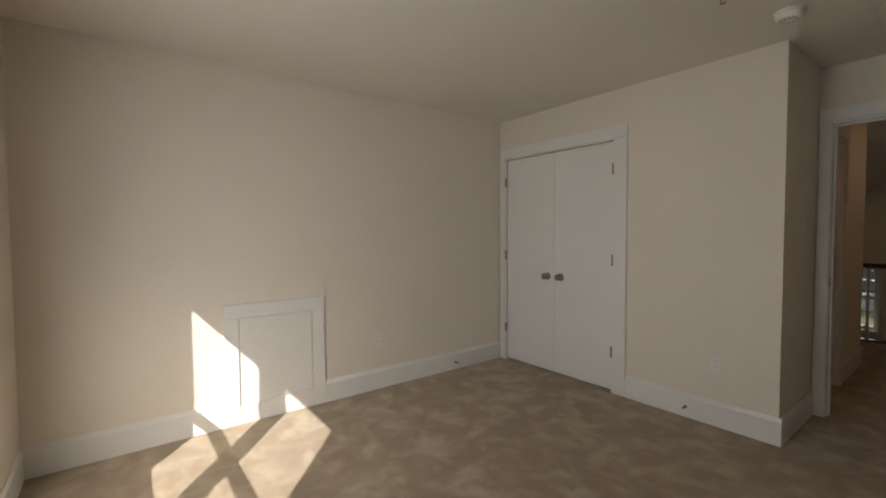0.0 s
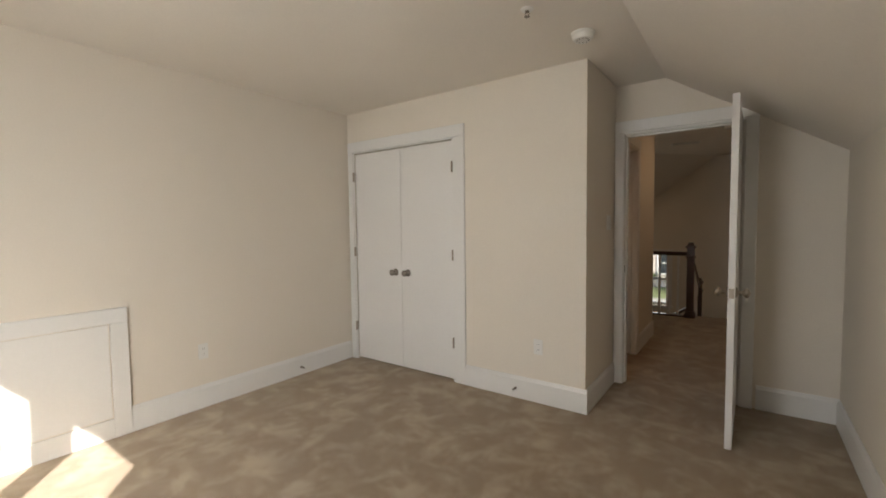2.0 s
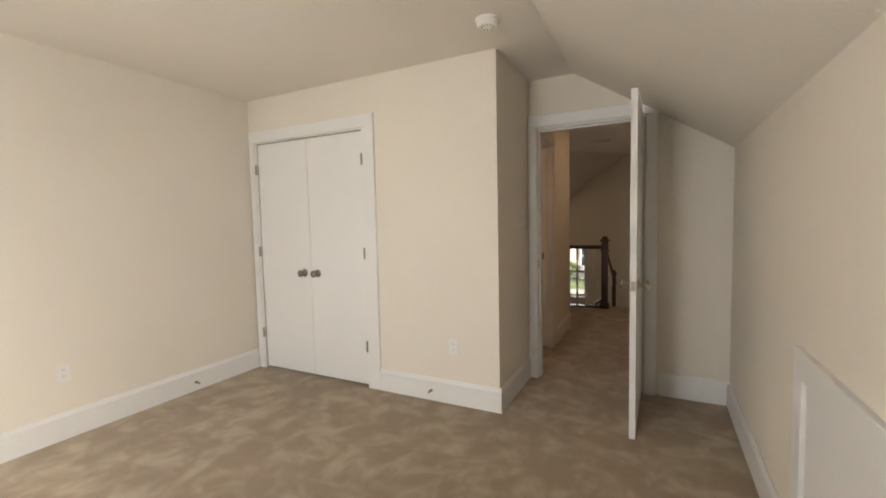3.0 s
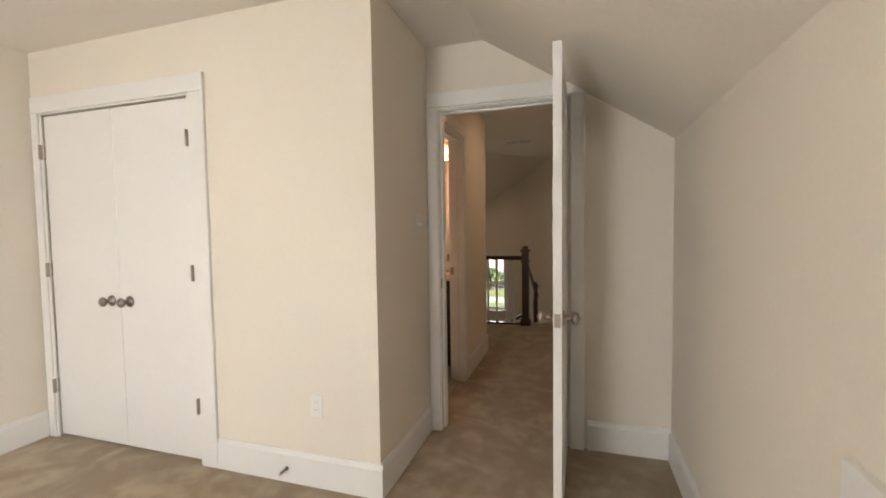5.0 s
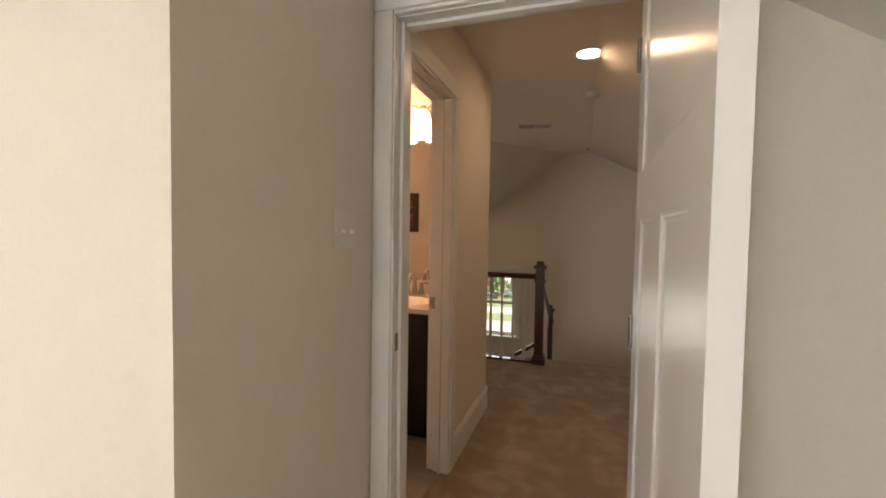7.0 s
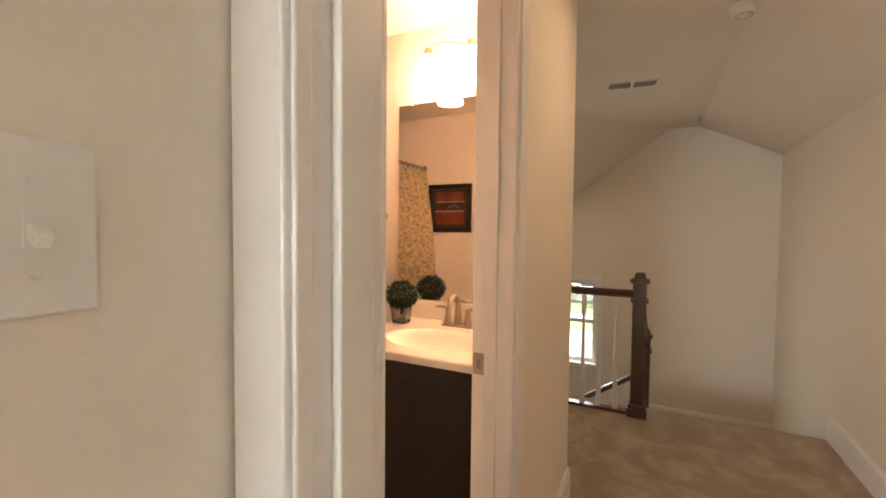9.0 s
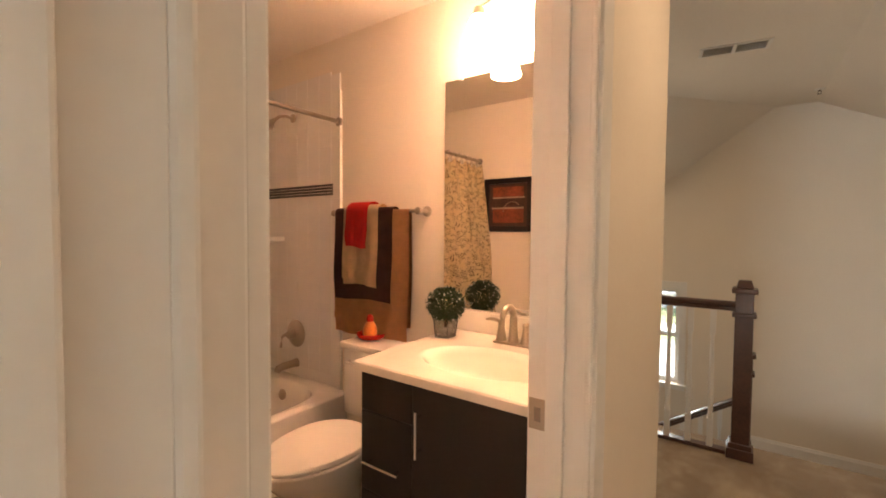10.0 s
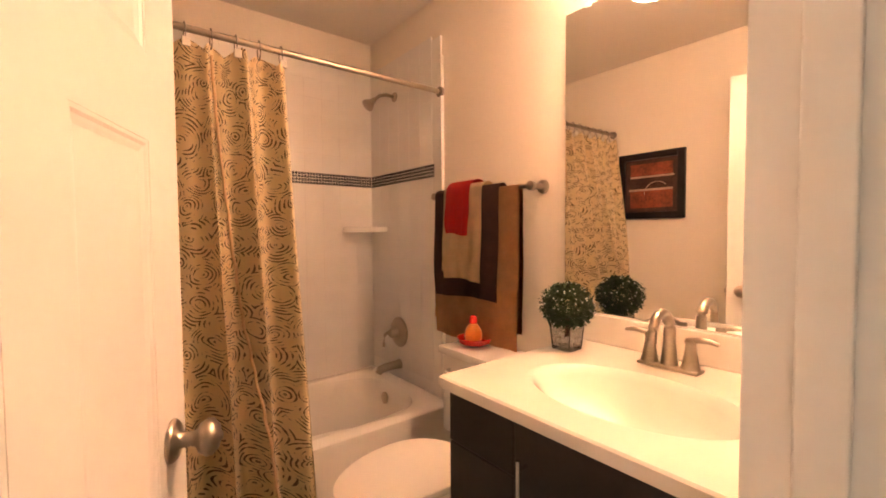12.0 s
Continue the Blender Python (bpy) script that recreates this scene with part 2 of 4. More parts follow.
structure("wall_east", boxes((0.84, 0.96, -0.5, 8.9, -2.7, 2.5)), WALL, "cream painted knee wall under the sloping ceiling", "wall")
structure("wall_south", boxes((-2.945, -2.05, -0.5, -0.36, 0, 2.5), (-2.05, -0.38, -0.5, -0.36, 0, 0.5), (-2.05, -0.38, -0.5, -0.36, 1.92, 2.5),
                              (-0.38, 0.84, -0.5, -0.36, 0, 2.5)), WALL, "cream painted wall with the bedroom window", "wall")
bm = bmesh.new()
prism(bm, [(-3.05, -0.5, H), (-0.205, -0.5, H), (-0.205, 4.075, H), (-3.05, 4.075, H)], 0.16)
prism(bm, [(-0.205, -0.5, H), (0.96, -0.5, 1.698), (0.96, 4.075, 1.698), (-0.205, 4.075, H)], 0.16)
structure("ceiling", bm, CEIL, "cream painted bedroom ceiling sloping down to the knee wall", "ceiling")
ORIGIN[0] = HALL
structure("wall_bath_hall", boxes((-0.73, -0.615, 4.915, 5.77, 0, 2.5), (-0.73, -0.615, 4.211, 4.915, 2.06, 2.5), (-0.73, -0.615, 4.146, 4.211, 0, 2.5), (-3.14, -0.615, 5.77, 5.87, 0, 2.5)), WALL,
          "cream painted wall between hall and bathroom", "wall")
structure("wall_tub", boxes((-3.14, -3.03, 4.13, 5.77, 0, 2.5)), WALL, "cream painted wall behind the bathtub", "wall")
structure("ceiling_bath", boxes((-3.14, -0.615, 4.09, 5.87, H, 2.6)), CEIL, "warm-lit painted bathroom ceiling", "ceiling")
GS = 0.72
bm = bmesh.new()
prism(bm, [(-0.615, 4.09, H), (0.12, 4.09, H), (0.12, 8.9, H), (-0.065, 8.9, H), (-2.7, 5.87, H), (-0.615, 5.87, H)], 0.16)
prism(bm, [(-0.065, 8.9, H), (-2.7, 8.9, H - 2.635 * GS), (-2.7, 5.87, H)], 0.16)
prism(bm, [(0.12, 4.09, H), (0.92, 4.09, 2.04), (0.92, 8.9, 2.04), (0.12, 8.9, H)], 0.16)
structure("ceiling_hall", bm, CEIL, "hall ceiling with sloping sides over the stairs", "ceiling")
WX0, WX1, WZ0, WZ1 = -1.42, -0.845, -0.15, 0.80
structure("wall_gable", boxes((-2.8, WX0, 8.8, 8.9, -2.7, 2.5), (WX0, WX1, 8.8, 8.9, -2.7, WZ0), (WX0, WX1, 8.8, 8.9, WZ1, 2.5), (WX1, 0.84, 8.8, 8.9, -2.7, 2.5)),
          WALL, "cream painted gable wall with a low stair window", "wall")
structure("wall_stair", boxes((-2.8, -2.7, 5.87, 8.8, -2.7, 2.5), (-2.7, 0.84, 7.2, 7.29, -2.7, -0.2)), WALL, "cream painted wall beside the stairs", "wall")
structure("floor_lower", boxes((-2.8, 0.96, 7.2, 8.9, -2.8, -2.7)), CARPET, "beige carpet at the foot of the stairs", "carpet")
structure("floor_bath", boxes((-3.03, -0.66, 4.13, 5.77, 0.0, 0.012)), FLOORTILE, "brown ceramic bathroom floor tiles", "floor")
# steps: three down to a landing, then a flight along the gable
bm = boxes((-0.27, 0.84, 7.3, 7.56, -0.4, -0.183), (-0.27, 0.84, 7.56, 7.82, -0.58, -0.367), (-0.40, 0.84, 7.82, 8.8, -0.85, -0.65))
for i in range(8):
    box(bm, -0.66 - 0.26 * i, -0.40 - 0.26 * i, 8.06, 8.8, -1.05 - 0.183 * i, -0.833 - 0.183 * i)
structure("stairs", bm, CARPET, "carpeted stairs turning down along the gable wall", "stairs")

ORIGIN[0] = Vector((0, 0, 0))


# ---- baseboards, casings ----
def baseboard(x0, y0, x1, y1, nx, ny, h=0.17, z=0.0):
    """A board with a chamfered cap along a wall face; (nx, ny) points into the room."""
    bm = bmesh.new()
    prof = [(0, 0), (0.016, 0), (0.016, h - 0.025), (0.010, h - 0.012), (0.007, h), (0, h)]
    a = [bm.verts.new((x0 + nx * d, y0 + ny * d, z + k)) for d, k in prof]
    b = [bm.verts.new((x1 + nx * d, y1 + ny * d, z + k)) for d, k in prof]
    bm.faces.new(a)
    bm.faces.new(b[::-1])
    for i in range(len(prof)):
        j = (i + 1) % len(prof)
        bm.faces.new((a[i], b[i], b[j], a[j]))
    structure("baseboard", bm, TRIM, "white painted wooden baseboard along the wall", "baseboard")


for row in ((-2.945, -0.36, -2.945, 0.64, 1, 0), (-2.945, 1.335, -2.945, 3.24, 1, 0), (-1.554, 3.26, -0.554, 3.26, 0, -1), (-0.570, 3.26, -0.570, 3.989, 1, 0),
            (0.40, 4.02, 0.84, 4.02, 0, -1), (0.84, -0.36, 0.84, 1.70, -1, 0), (0.84, 2.43, 0.84, 4.0, -1, 0), (-2.91, -0.36, 0.82, -0.36, 0, 1),
            (0.84, 4.15, 0.84, 7.3, -1, 0), (0.39, 4.13, 0.82, 4.13, 0, 1)):
    baseboard(*row)
ORIGIN[0] = HALL
for row in ((-0.615, 4.995, -0.615, 5.87, 1, 0), (-2.7, 5.87, -0.60, 5.87, 0, 1), (-0.40, 8.8, 0.80, 8.8, 0, -1, 0.15, -0.65)):
    baseboard(*row)
ORIGIN[0] = Vector((0, 0, 0))


def casing(name, face, nrm, a0, a1, top, width, axis, label, left=None, head=0.10, floor=0.0, depth=0.018, lip=0.006):
    """Door casing of two legs and a head with a stepped inner bead, on a wall face; axis is the wall's run ('x' or 'y')."""
    t = thing(name, label, "trim")
    t["kind"] = "structure"

    def slab(nm, u0, u1, z0, z1, d0, d1):
        v0, v1 = face + nrm * d0, face + nrm * d1
        part(nm, boxes((u0, u1, v0, v1, z0, z1) if axis == "x" else (v0, v1, u0, u1, z0, z1)), TRIM, t, bevel=0.003)
    lw = width if left is None else left
    slab("casing_leg", a0 - lw, a0 - 0.012, floor, top + 0.012, 0, depth)
    slab("casing_leg", a1 + 0.012, a1 + width, floor, top + 0.012, 0, depth)
    slab("casing_head", a0 - lw, a1 + width, top + 0.0125, top + head, 0, depth + 0.002)
    slab("bead", a0 - 0.0115, a0 + lip, floor, top, 0, depth - 0.007)
    slab("bead", a1 - lip, a1 + 0.0115, floor, top, 0, depth - 0.007)
    slab("bead", a0 - 0.0115, a1 + 0.0115, top + 0.0005, top + 0.012, 0, depth - 0.007)
    return t


casing("trim", 3.26, -1, -2.852, -1.670, 2.047, 0.115, "x", "white flat casing round the closet doors", left=0.076, head=0.11)
casing("trim", 4.02, -1, -0.486, 0.29, 2.05, 0.09, "x", "white stepped casing round the bedroom doorway", left=0.080, depth=0.030, lip=-0.005)
casing("trim", 4.13, 1, -0.498, 0.29, 2.05, 0.09, "x", "white casing on the hall side of the bedroom doorway", left=0.06)
ORIGIN[0] = HALL
casing("trim", -0.615, 1, 4.223, 4.905, 2.05, 0.085, "y", "white casing round the bathroom doorway", left=0.058)
ORIGIN[0] = Vector((0, 0, 0))
# jambs with stops
structure("door_jamb", boxes((-0.507, -0.493, 4.018, 4.132, 0, 2.05), (0.286, 0.30, 4.018, 4.132, 0, 2.05), (-0.493, 0.286, 4.018, 4.132, 2.046, 2.06),
                             (-0.493, -0.480, 4.045, 4.10, 0, 2.046), (0.274, 0.286, 4.062, 4.10, 0, 2.046), (-0.480, 0.274, 4.062, 4.10, 2.034, 2.046)), TRIM,
          "white painted jamb and stops of the bedroom doorway", "trim", bevel=0.002)
ORIGIN[0] = HALL
structure("door_jamb", boxes((-0.732, -0.613, 4.901, 4.915, 0, 2.05), (-0.732, -0.613, 4.211, 4.225, 0, 2.05), (-0.732, -0.613, 4.225, 4.901, 2.046, 2.06),
                             (-0.69, -0.653, 4.889, 4.901, 0, 2.046), (-0.69, -0.653, 4.237, 4.889, 2.034, 2.046), (-0.69, -0.653, 4.225, 4.237, 0, 2.046)), TRIM,
          "white painted jamb and stops of the bathroom doorway", "trim", bevel=0.002)
ORIGIN[0] = Vector((0, 0, 0))


# ---- doors ----
def knob(parent, p, axis, mat, name="door_knob"):
    k = part(name, bmesh.new(), mat, parent)
    bm = bmesh.new()
    turned(bm, [(0.033, 0), (0.033, 0.004), (0.028, 0.009), (0.013, 0.012), (0.011, 0.028), (0.014, 0.036), (0.023, 0.041), (0.0285, 0.050),
                (0.028, 0.058), (0.020, 0.066), (0.008, 0.069), (0.006, 0.072), (0.001, 0.073)], along(p, axis), 28)
    bmesh.ops.recalc_face_normals(bm, faces=bm.faces)
    bm.to_mesh(k.data)
    bm.free()
    k.data.polygons.foreach_set("use_smooth", [True] * len(k.data.polygons))
    return k


def panel_door(name, width, height, label, m, thick=0.035, sharp=True):
    """A three-panel door: one wide panel above two tall ones. Origin at the hinge, running along +x, its thickness about y = 0."""
    d = thing(name, label, "door", m)
    d["kind"] = "structure"
    st, mul = 0.115, 0.10
    y0, y1 = -thick / 2, thick / 2
    rows = [(0, st, y0, y1, 0, height), (width - st, width, y0, y1, 0, height), (st, width - st, y0, y1, 0, 0.24), (st, width - st, y0, y1, height - 0.125, height),
            (st, width - st, y0, y1, 1.365, 1.485), (width / 2 - mul / 2, width / 2 + mul / 2, y0, y1, 0.24, 1.365)]
    part("stile_and_rail_frame", boxes(*rows), DOOR, d)
    opens = [(st, width - st, 1.485, height - 0.125), (st, width / 2 - mul / 2, 0.24, 1.365), (width / 2 + mul / 2, width - st, 0.24, 1.365)]
    for a, b, c, e in opens:
        part("panel", boxes((a, b, -0.011, 0.011, c, e)), DOOR, d)
        bm = bmesh.new()
        for face in (-1, 1):
            rings = []
            for inset, y in ((0.0, 0.0168), (0.005, 0.0162), (0.009, 0.0138), (0.013, 0.0130), (0.019, 0.0112)):
                rings.append([bm.verts.new((u, face * y, w)) for u, w in ((a + inset, c + inset), (b - inset, c + inset), (b - inset, e - inset), (a + inset, e - inset))])
            for outer, inner in zip(rings, rings[1:]):
                for i in range(4):
                    j = (i + 1) % 4
                    bm.faces.new((outer[i], outer[j], inner[j], inner[i]))
        part("panel_moulding", bm, DOOR, d, "sloping stuck moulding")
    for s in (-1, 1):
        knob(d, (width - 0.065, s * thick / 2, 0.912), (0, s, 0), NICKEL)
    part("latch_plate", boxes((width, width + 0.0015, -0.0125, 0.0125, 0.884, 0.940), (width, width + 0.008, -0.006, 0.006, 0.902, 0.922)), NICKEL, d, "nickel latch plate")
    for z in (0.25, 1.05, 1.82):
        bm = bmesh.new()
        turned(bm, [(0.006, 0), (0.006, 0.09)], Matrix.Translation((-0.003, -thick / 2 - 0.004, z - 0.045)), 12)
        part("hinge", bm, DARKMETAL, d, "dark metal hinge", smooth=True)
    return d


BED_DOOR = math.degrees(math.atan2(3.222 - 4.010, 0.258 - 0.285))
panel_door("door_1", 0.775, 2.035, "white three-panel bedroom door standing open, nickel knobs", pose(0.268, 4.0, 0.012, 0, 0, BED_DOOR + 1.45))
ORIGIN[0] = HALL
panel_door("door_2", 0.715, 2.035, "white three-panel bathroom door, half open inwards, nickel knobs", pose(-0.772, 4.230, 0.016, 0, 0, 180 - 22.8))
tagged(part("strike_plate", boxes((-0.4925, -0.491, 4.022, 4.058, 0.925, 0.985)), DARKMETAL), "dark metal strike plate on the door jamb", "strike plate")
s = thing("strike_plate", "brushed nickel strike plate on the bathroom door jamb", "strike plate")
part("plate", boxes((-0.728, -0.690, 4.8990, 4.9010, 0.915, 0.980)), NICKEL, s, bevel=0.0006)
part("keep", boxes((-0.716, -0.702, 4.8980, 4.8990, 0.932, 0.962)), DARKMETAL, s)


ORIGIN[0] = Vector((0, 0, 0))


def closet_leaf(x0, x1, hinge_x, side, knob_x):
    d = thing("closet_door", "white flat closet door leaf, closed, pewter knob", "closet door", group="closet doors")
    d.location = ((x0 + x1) / 2, 3.285, 0.018)
    w = (x1 - x0) / 2
    part("leaf", boxes((-w, w, -0.018, 0.018, 0, 2.022)), DOOR, d, bevel=0.002)
    knob(d, (knob_x - d.location.x, -0.018, 0.885), (0, -1, 0), DARKMETAL)
    for z in (0.32, 1.065, 1.80):
        part("hinge", boxes((hinge_x - d.location.x - 0.0038, hinge_x - d.location.x + 0.0038, -0.054, -0.0185, z - 0.045, z + 0.045)), NICKEL, d, "nickel butt hinge", bevel=0.002)


closet_leaf(-2.848, -2.2625, -2.850, -1, -2.335)
closet_leaf(-2.2595, -1.674, -1.672, 1, -2.187)
# added black sheet, so that the gaps round the leaves read as deep shade
structure("closet_shade_sheet", boxes((-2.945, -0.675, 3.9, 4.0, 0, 2.4)), BLACK, "black sheet added for the shade inside the closed closet", "wall")


# ---- access panels ----
def access_panel(name, face, nrm, y0, y1, z1, label):
    t = thing(name, label, "access panel")
    t["kind"] = "structure"
    zb, w = 0.0, 0.095

    def slab(nm, a, b, c, e, d0, d1, bv=0.003):
        part(nm, boxes((face + nrm * d0, face + nrm * d1, a, b, c, e)), TRIM, t, bevel=bv)
    slab("casing_leg", y0, y0 + w, zb, z1 - w, 0, 0.020)
    slab("casing_leg", y1 - w, y1, zb, z1 - w, 0, 0.020)
    slab("casing_head", y0, y1, z1 - w + 0.0005, z1, 0, 0.021)
    slab("sill_board", y0 + w + 0.0005, y1 - w - 0.0005, zb, 0.125, 0, 0.018)
    slab("panel", y0 + w + 0.006, y1 - w - 0.006, 0.131, z1 - w - 0.006, 0, 0.007)


access_panel("access_panel", -2.945, 1, 0.63, 1.335, 0.832, "white painted attic access panel framed in flat casing")
access_panel("access_panel", 0.84, -1, 1.70, 2.43, 0.86, "white painted knee-wall access panel framed in flat casing")


# ---- windows ----
def bedroom_window():
    t = thing("window_1", "white twin sash window in direct sun", "window")
    t["kind"] = "structure"
    y0, y1 = -0.40, -0.363
    part("window_frame", boxes((-2.05, -1.955, y0, y1, 0.5, 1.92), (-1.425, -1.242, y0, y1, 0.5, 1.92), (-0.545, -0.38, y0, y1, 0.5, 1.92),
                               (-1.955, -1.425, y0, y1, 0.5, 0.635), (-1.242, -0.545, y0, y1, 0.5, 0.635),
                               (-1.955, -1.425, y0, y1, 1.79, 1.92), (-1.242, -0.545, y0, y1, 1.79, 1.92)), TRIM, t)
    for a, b in ((-1.955, -1.425), (-1.242, -0.545)):
        part("meeting_rail", boxes((a, b, y0 + 0.01, y1 - 0.01, 1.03, 1.11)), TRIM, t)
        p = part("pane", boxes((a, b, -0.384, -0.380, 0.635, 1.03), (a, b, -0.384, -0.380, 1.11, 1.79)), GLASS, t)
        p.visible_shadow = False
    casing("trim", -0.36, 1, -2.05, -0.38, 1.92, 0.10, "x", "white casing round the bedroom window", floor=0.5)


def stair_window():
    t = thing("window_2", "white sash window low on the stair wall", "window")
    t["kind"] = "structure"
    y0, y1 = 8.83, 8.87
    part("window_frame", boxes((WX0, WX0 + 0.035, y0, y1, WZ0, WZ1), (WX1 - 0.035, WX1, y0, y1, WZ0, WZ1), (WX0 + 0.035, WX1 - 0.035, y0, y1, WZ0, WZ0 + 0.045),
                               (WX0 + 0.035, WX1 - 0.035, y0, y1, WZ1 - 0.045, WZ1)), TRIM, t)
    mid = (WZ0 + WZ1) / 2
    part("meeting_rail", boxes((WX0 + 0.035, WX1 - 0.035, y0, y1, mid - 0.02, mid + 0.02)), TRIM, t)
    for a, b in ((WZ0 + 0.045, mid - 0.02), (mid + 0.02, WZ1 - 0.045)):
        p = part("pane", boxes((WX0 + 0.035, WX1 - 0.035, 8.848, 8.852, a, b)), GLASS, t)
        p.visible_shadow = False
    part("window_casing", boxes((WX0 - 0.06, WX0, 8.782, 8.799, WZ0 - 0.06, WZ1 + 0.06), (WX1, WX1 + 0.06, 8.782, 8.799, WZ0 - 0.06, WZ1 + 0.06),
                                (WX0, WX1, 8.782, 8.799, WZ1, WZ1 + 0.06), (WX0, WX1, 8.782, 8.799, WZ0 - 0.06, WZ0)), TRIM, t, bevel=0.002)
    part("window_sill", boxes((WX0 - 0.08, WX1 + 0.08, 8.755, 8.829, WZ0 - 0.022, WZ0 - 0.001)), TRIM, t)


bedroom_window()
ORIGIN[0] = HALL
stair_window()


# ---- bedroom things ----
ORIGIN[0] = Vector((0, 0, 0))


def outlet(p, axis):
    """A duplex wall outlet; axis points out of the wall."""
    m = Matrix.Translation(p) @ Vector((0, -1, 0)).rotation_difference(Vector(axis)).to_matrix().to_4x4()
    t = thing("wall_outlet", "white plastic duplex wall outlet above the baseboard", "outlet", m, "bedroom outlets")
    part("cover_plate", boxes((-0.035, 0.035, -0.005, 0, -0.057, 0.057)), PLASTIC, t, bevel=0.0015)
    for z in (-0.021, 0.021):
        s = part("socket", boxes((-0.016, 0.016, -0.0075, -0.005, z - 0.013, z + 0.013)), PLASTIC, t, bevel=0.001)
        # no holes are cut: thin black bars give the shade in the slots
        part("slot_shade", boxes((-0.0075, -0.0055, -0.0082, -0.0076, z - 0.004, z + 0.005), (0.0055, 0.0075, -0.0082, -0.0076, z - 0.004, z + 0.005)), BLACK, s)


outlet((-0.920, 3.26, 0.42), (0, -1, 0))
outlet((-2.945, 1.80, 0.42), (1, 0, 0))


def door_stop(p, axis):
    m = along(p, axis)
    t = thing("door_stop", "small dark spring door stop on the baseboard", "door stop", m, "door stops")
    bm = bmesh.new()
    tube(bm, [(0.006 * math.cos(k * 0.8), 0.006 * math.sin(k * 0.8), 0.004 + k * 0.0008) for k in range(70)], 0.0016, 6)
    part("spring", bm, DARKMETAL, t, smooth=True)
    bm = bmesh.new()
    turned(bm, [(0.011, 0), (0.011, 0.003), (0.006, 0.005)], Matrix(), 16)
    part("base", bm, DARKMETAL, t, smooth=True)
    bm = bmesh.new()
    turned(bm, [(0.008, 0.058), (0.009, 0.062), (0.008, 0.070)], Matrix(), 16)
    part("rubber_tip", bm, PLASTIC, t, "white rubber tip", smooth=True)


door_stop((-1.10, 3.244, 0.075), (0, -1, 0))
door_stop((-2.914, 2.62, 0.075), (1, 0, 0))

sw = thing("light_switch", "white two-gang toggle switch plate by the doorway", "light switch", pose(-0.570, 3.824, 1.339))
part("cover_plate", boxes((0, 0.006, -0.058, 0.058, -0.058, 0.058)), PLASTIC, sw, bevel=0.002)
for y in (-0.023, 0.023):
    bm = boxes((0.006, 0.008, y - 0.006, y + 0.006, -0.013, 0.013))
    part("toggle_bezel", bm, PLASTIC, sw)
    bm = boxes((-0.002, 0.014, -0.0045, 0.0045, -0.005, 0.005))
    bmesh.ops.transform(bm, matrix=pose(0.008, y, -0.002, 0, 30, 0), verts=bm.verts)
    part("toggle", bm, PLASTIC, sw, bevel=0.001)
    for z in (-0.03, 0.03):
        bm = bmesh.new()
        turned(bm, [(0.0035, 0.006), (0.0025, 0.0072)], pose(0, y, z, 0, 90, 0), 12)
        part("screw", bm, GROUT, sw)


def smoke_alarm(p, label, r=0.06):
    t = thing("smoke_alarm", label, "smoke alarm", Matrix.Translation(p))
    bm = bmesh.new()
    turned(bm, [(r * 1.12, 0), (r * 1.12, -0.010), (r, -0.013), (r * 0.98, -0.030), (r * 0.84, -0.042), (0.004, -0.044)], Matrix(), 36)
    part("housing", bm, PLASTIC, t, smooth=True)
    bm = bmesh.new()
    for k in range(10):
        vs = box(bm, 0.030, 0.0365, -0.004, 0.004, -0.0445, -0.0432)
        bmesh.ops.rotate(bm, verts=vs, cent=(0, 0, 0), matrix=Matrix.Rotation(k * math.pi / 5, 3, "Z"))
    part("vents", bm, DARKMETAL, t)


smoke_alarm((-0.475, 2.86, H), "white round smoke alarm on the bedroom ceiling")


def sprinkler(p, label):
    t = thing("fire_sprinkler", label, "sprinkler", Matrix.Translation(p), "fire sprinklers")
    bm = bmesh.new()
    turned(bm, [(0.034, 0), (0.032, -0.006), (0.014, -0.010)], Matrix(), 24)
    part("escutcheon", bm, PLASTIC, t, smooth=True)
    bm = bmesh.new()
    turned(bm, [(0.010, -0.010), (0.010, -0.018), (0.006, -0.020)], Matrix(), 12)
    tube(bm, [(0.009, 0, -0.018), (0.011, 0, -0.028), (0.003, 0, -0.038)], 0.002, 6)
    tube(bm, [(-0.009, 0, -0.018), (-0.011, 0, -0.028), (-0.003, 0, -0.038)], 0.002, 6)
    turned(bm, [(0.014, -0.040), (0.014, -0.038)], Matrix(), 14)
    part("sprinkler_head", bm, DARKMETAL, t, "dark metal head", smooth=True)


sprinkler((-0.620, 2.41, H), "small fire sprinkler on the bedroom ceiling")

# ---- hall ----
ORIGIN[0] = HALL
sprinkler((0.085, 8.40, H), "small fire sprinkler on the hall ceiling")
smoke_alarm((0.10, 6.25, H), "white round smoke alarm on the hall ceiling", 0.055)


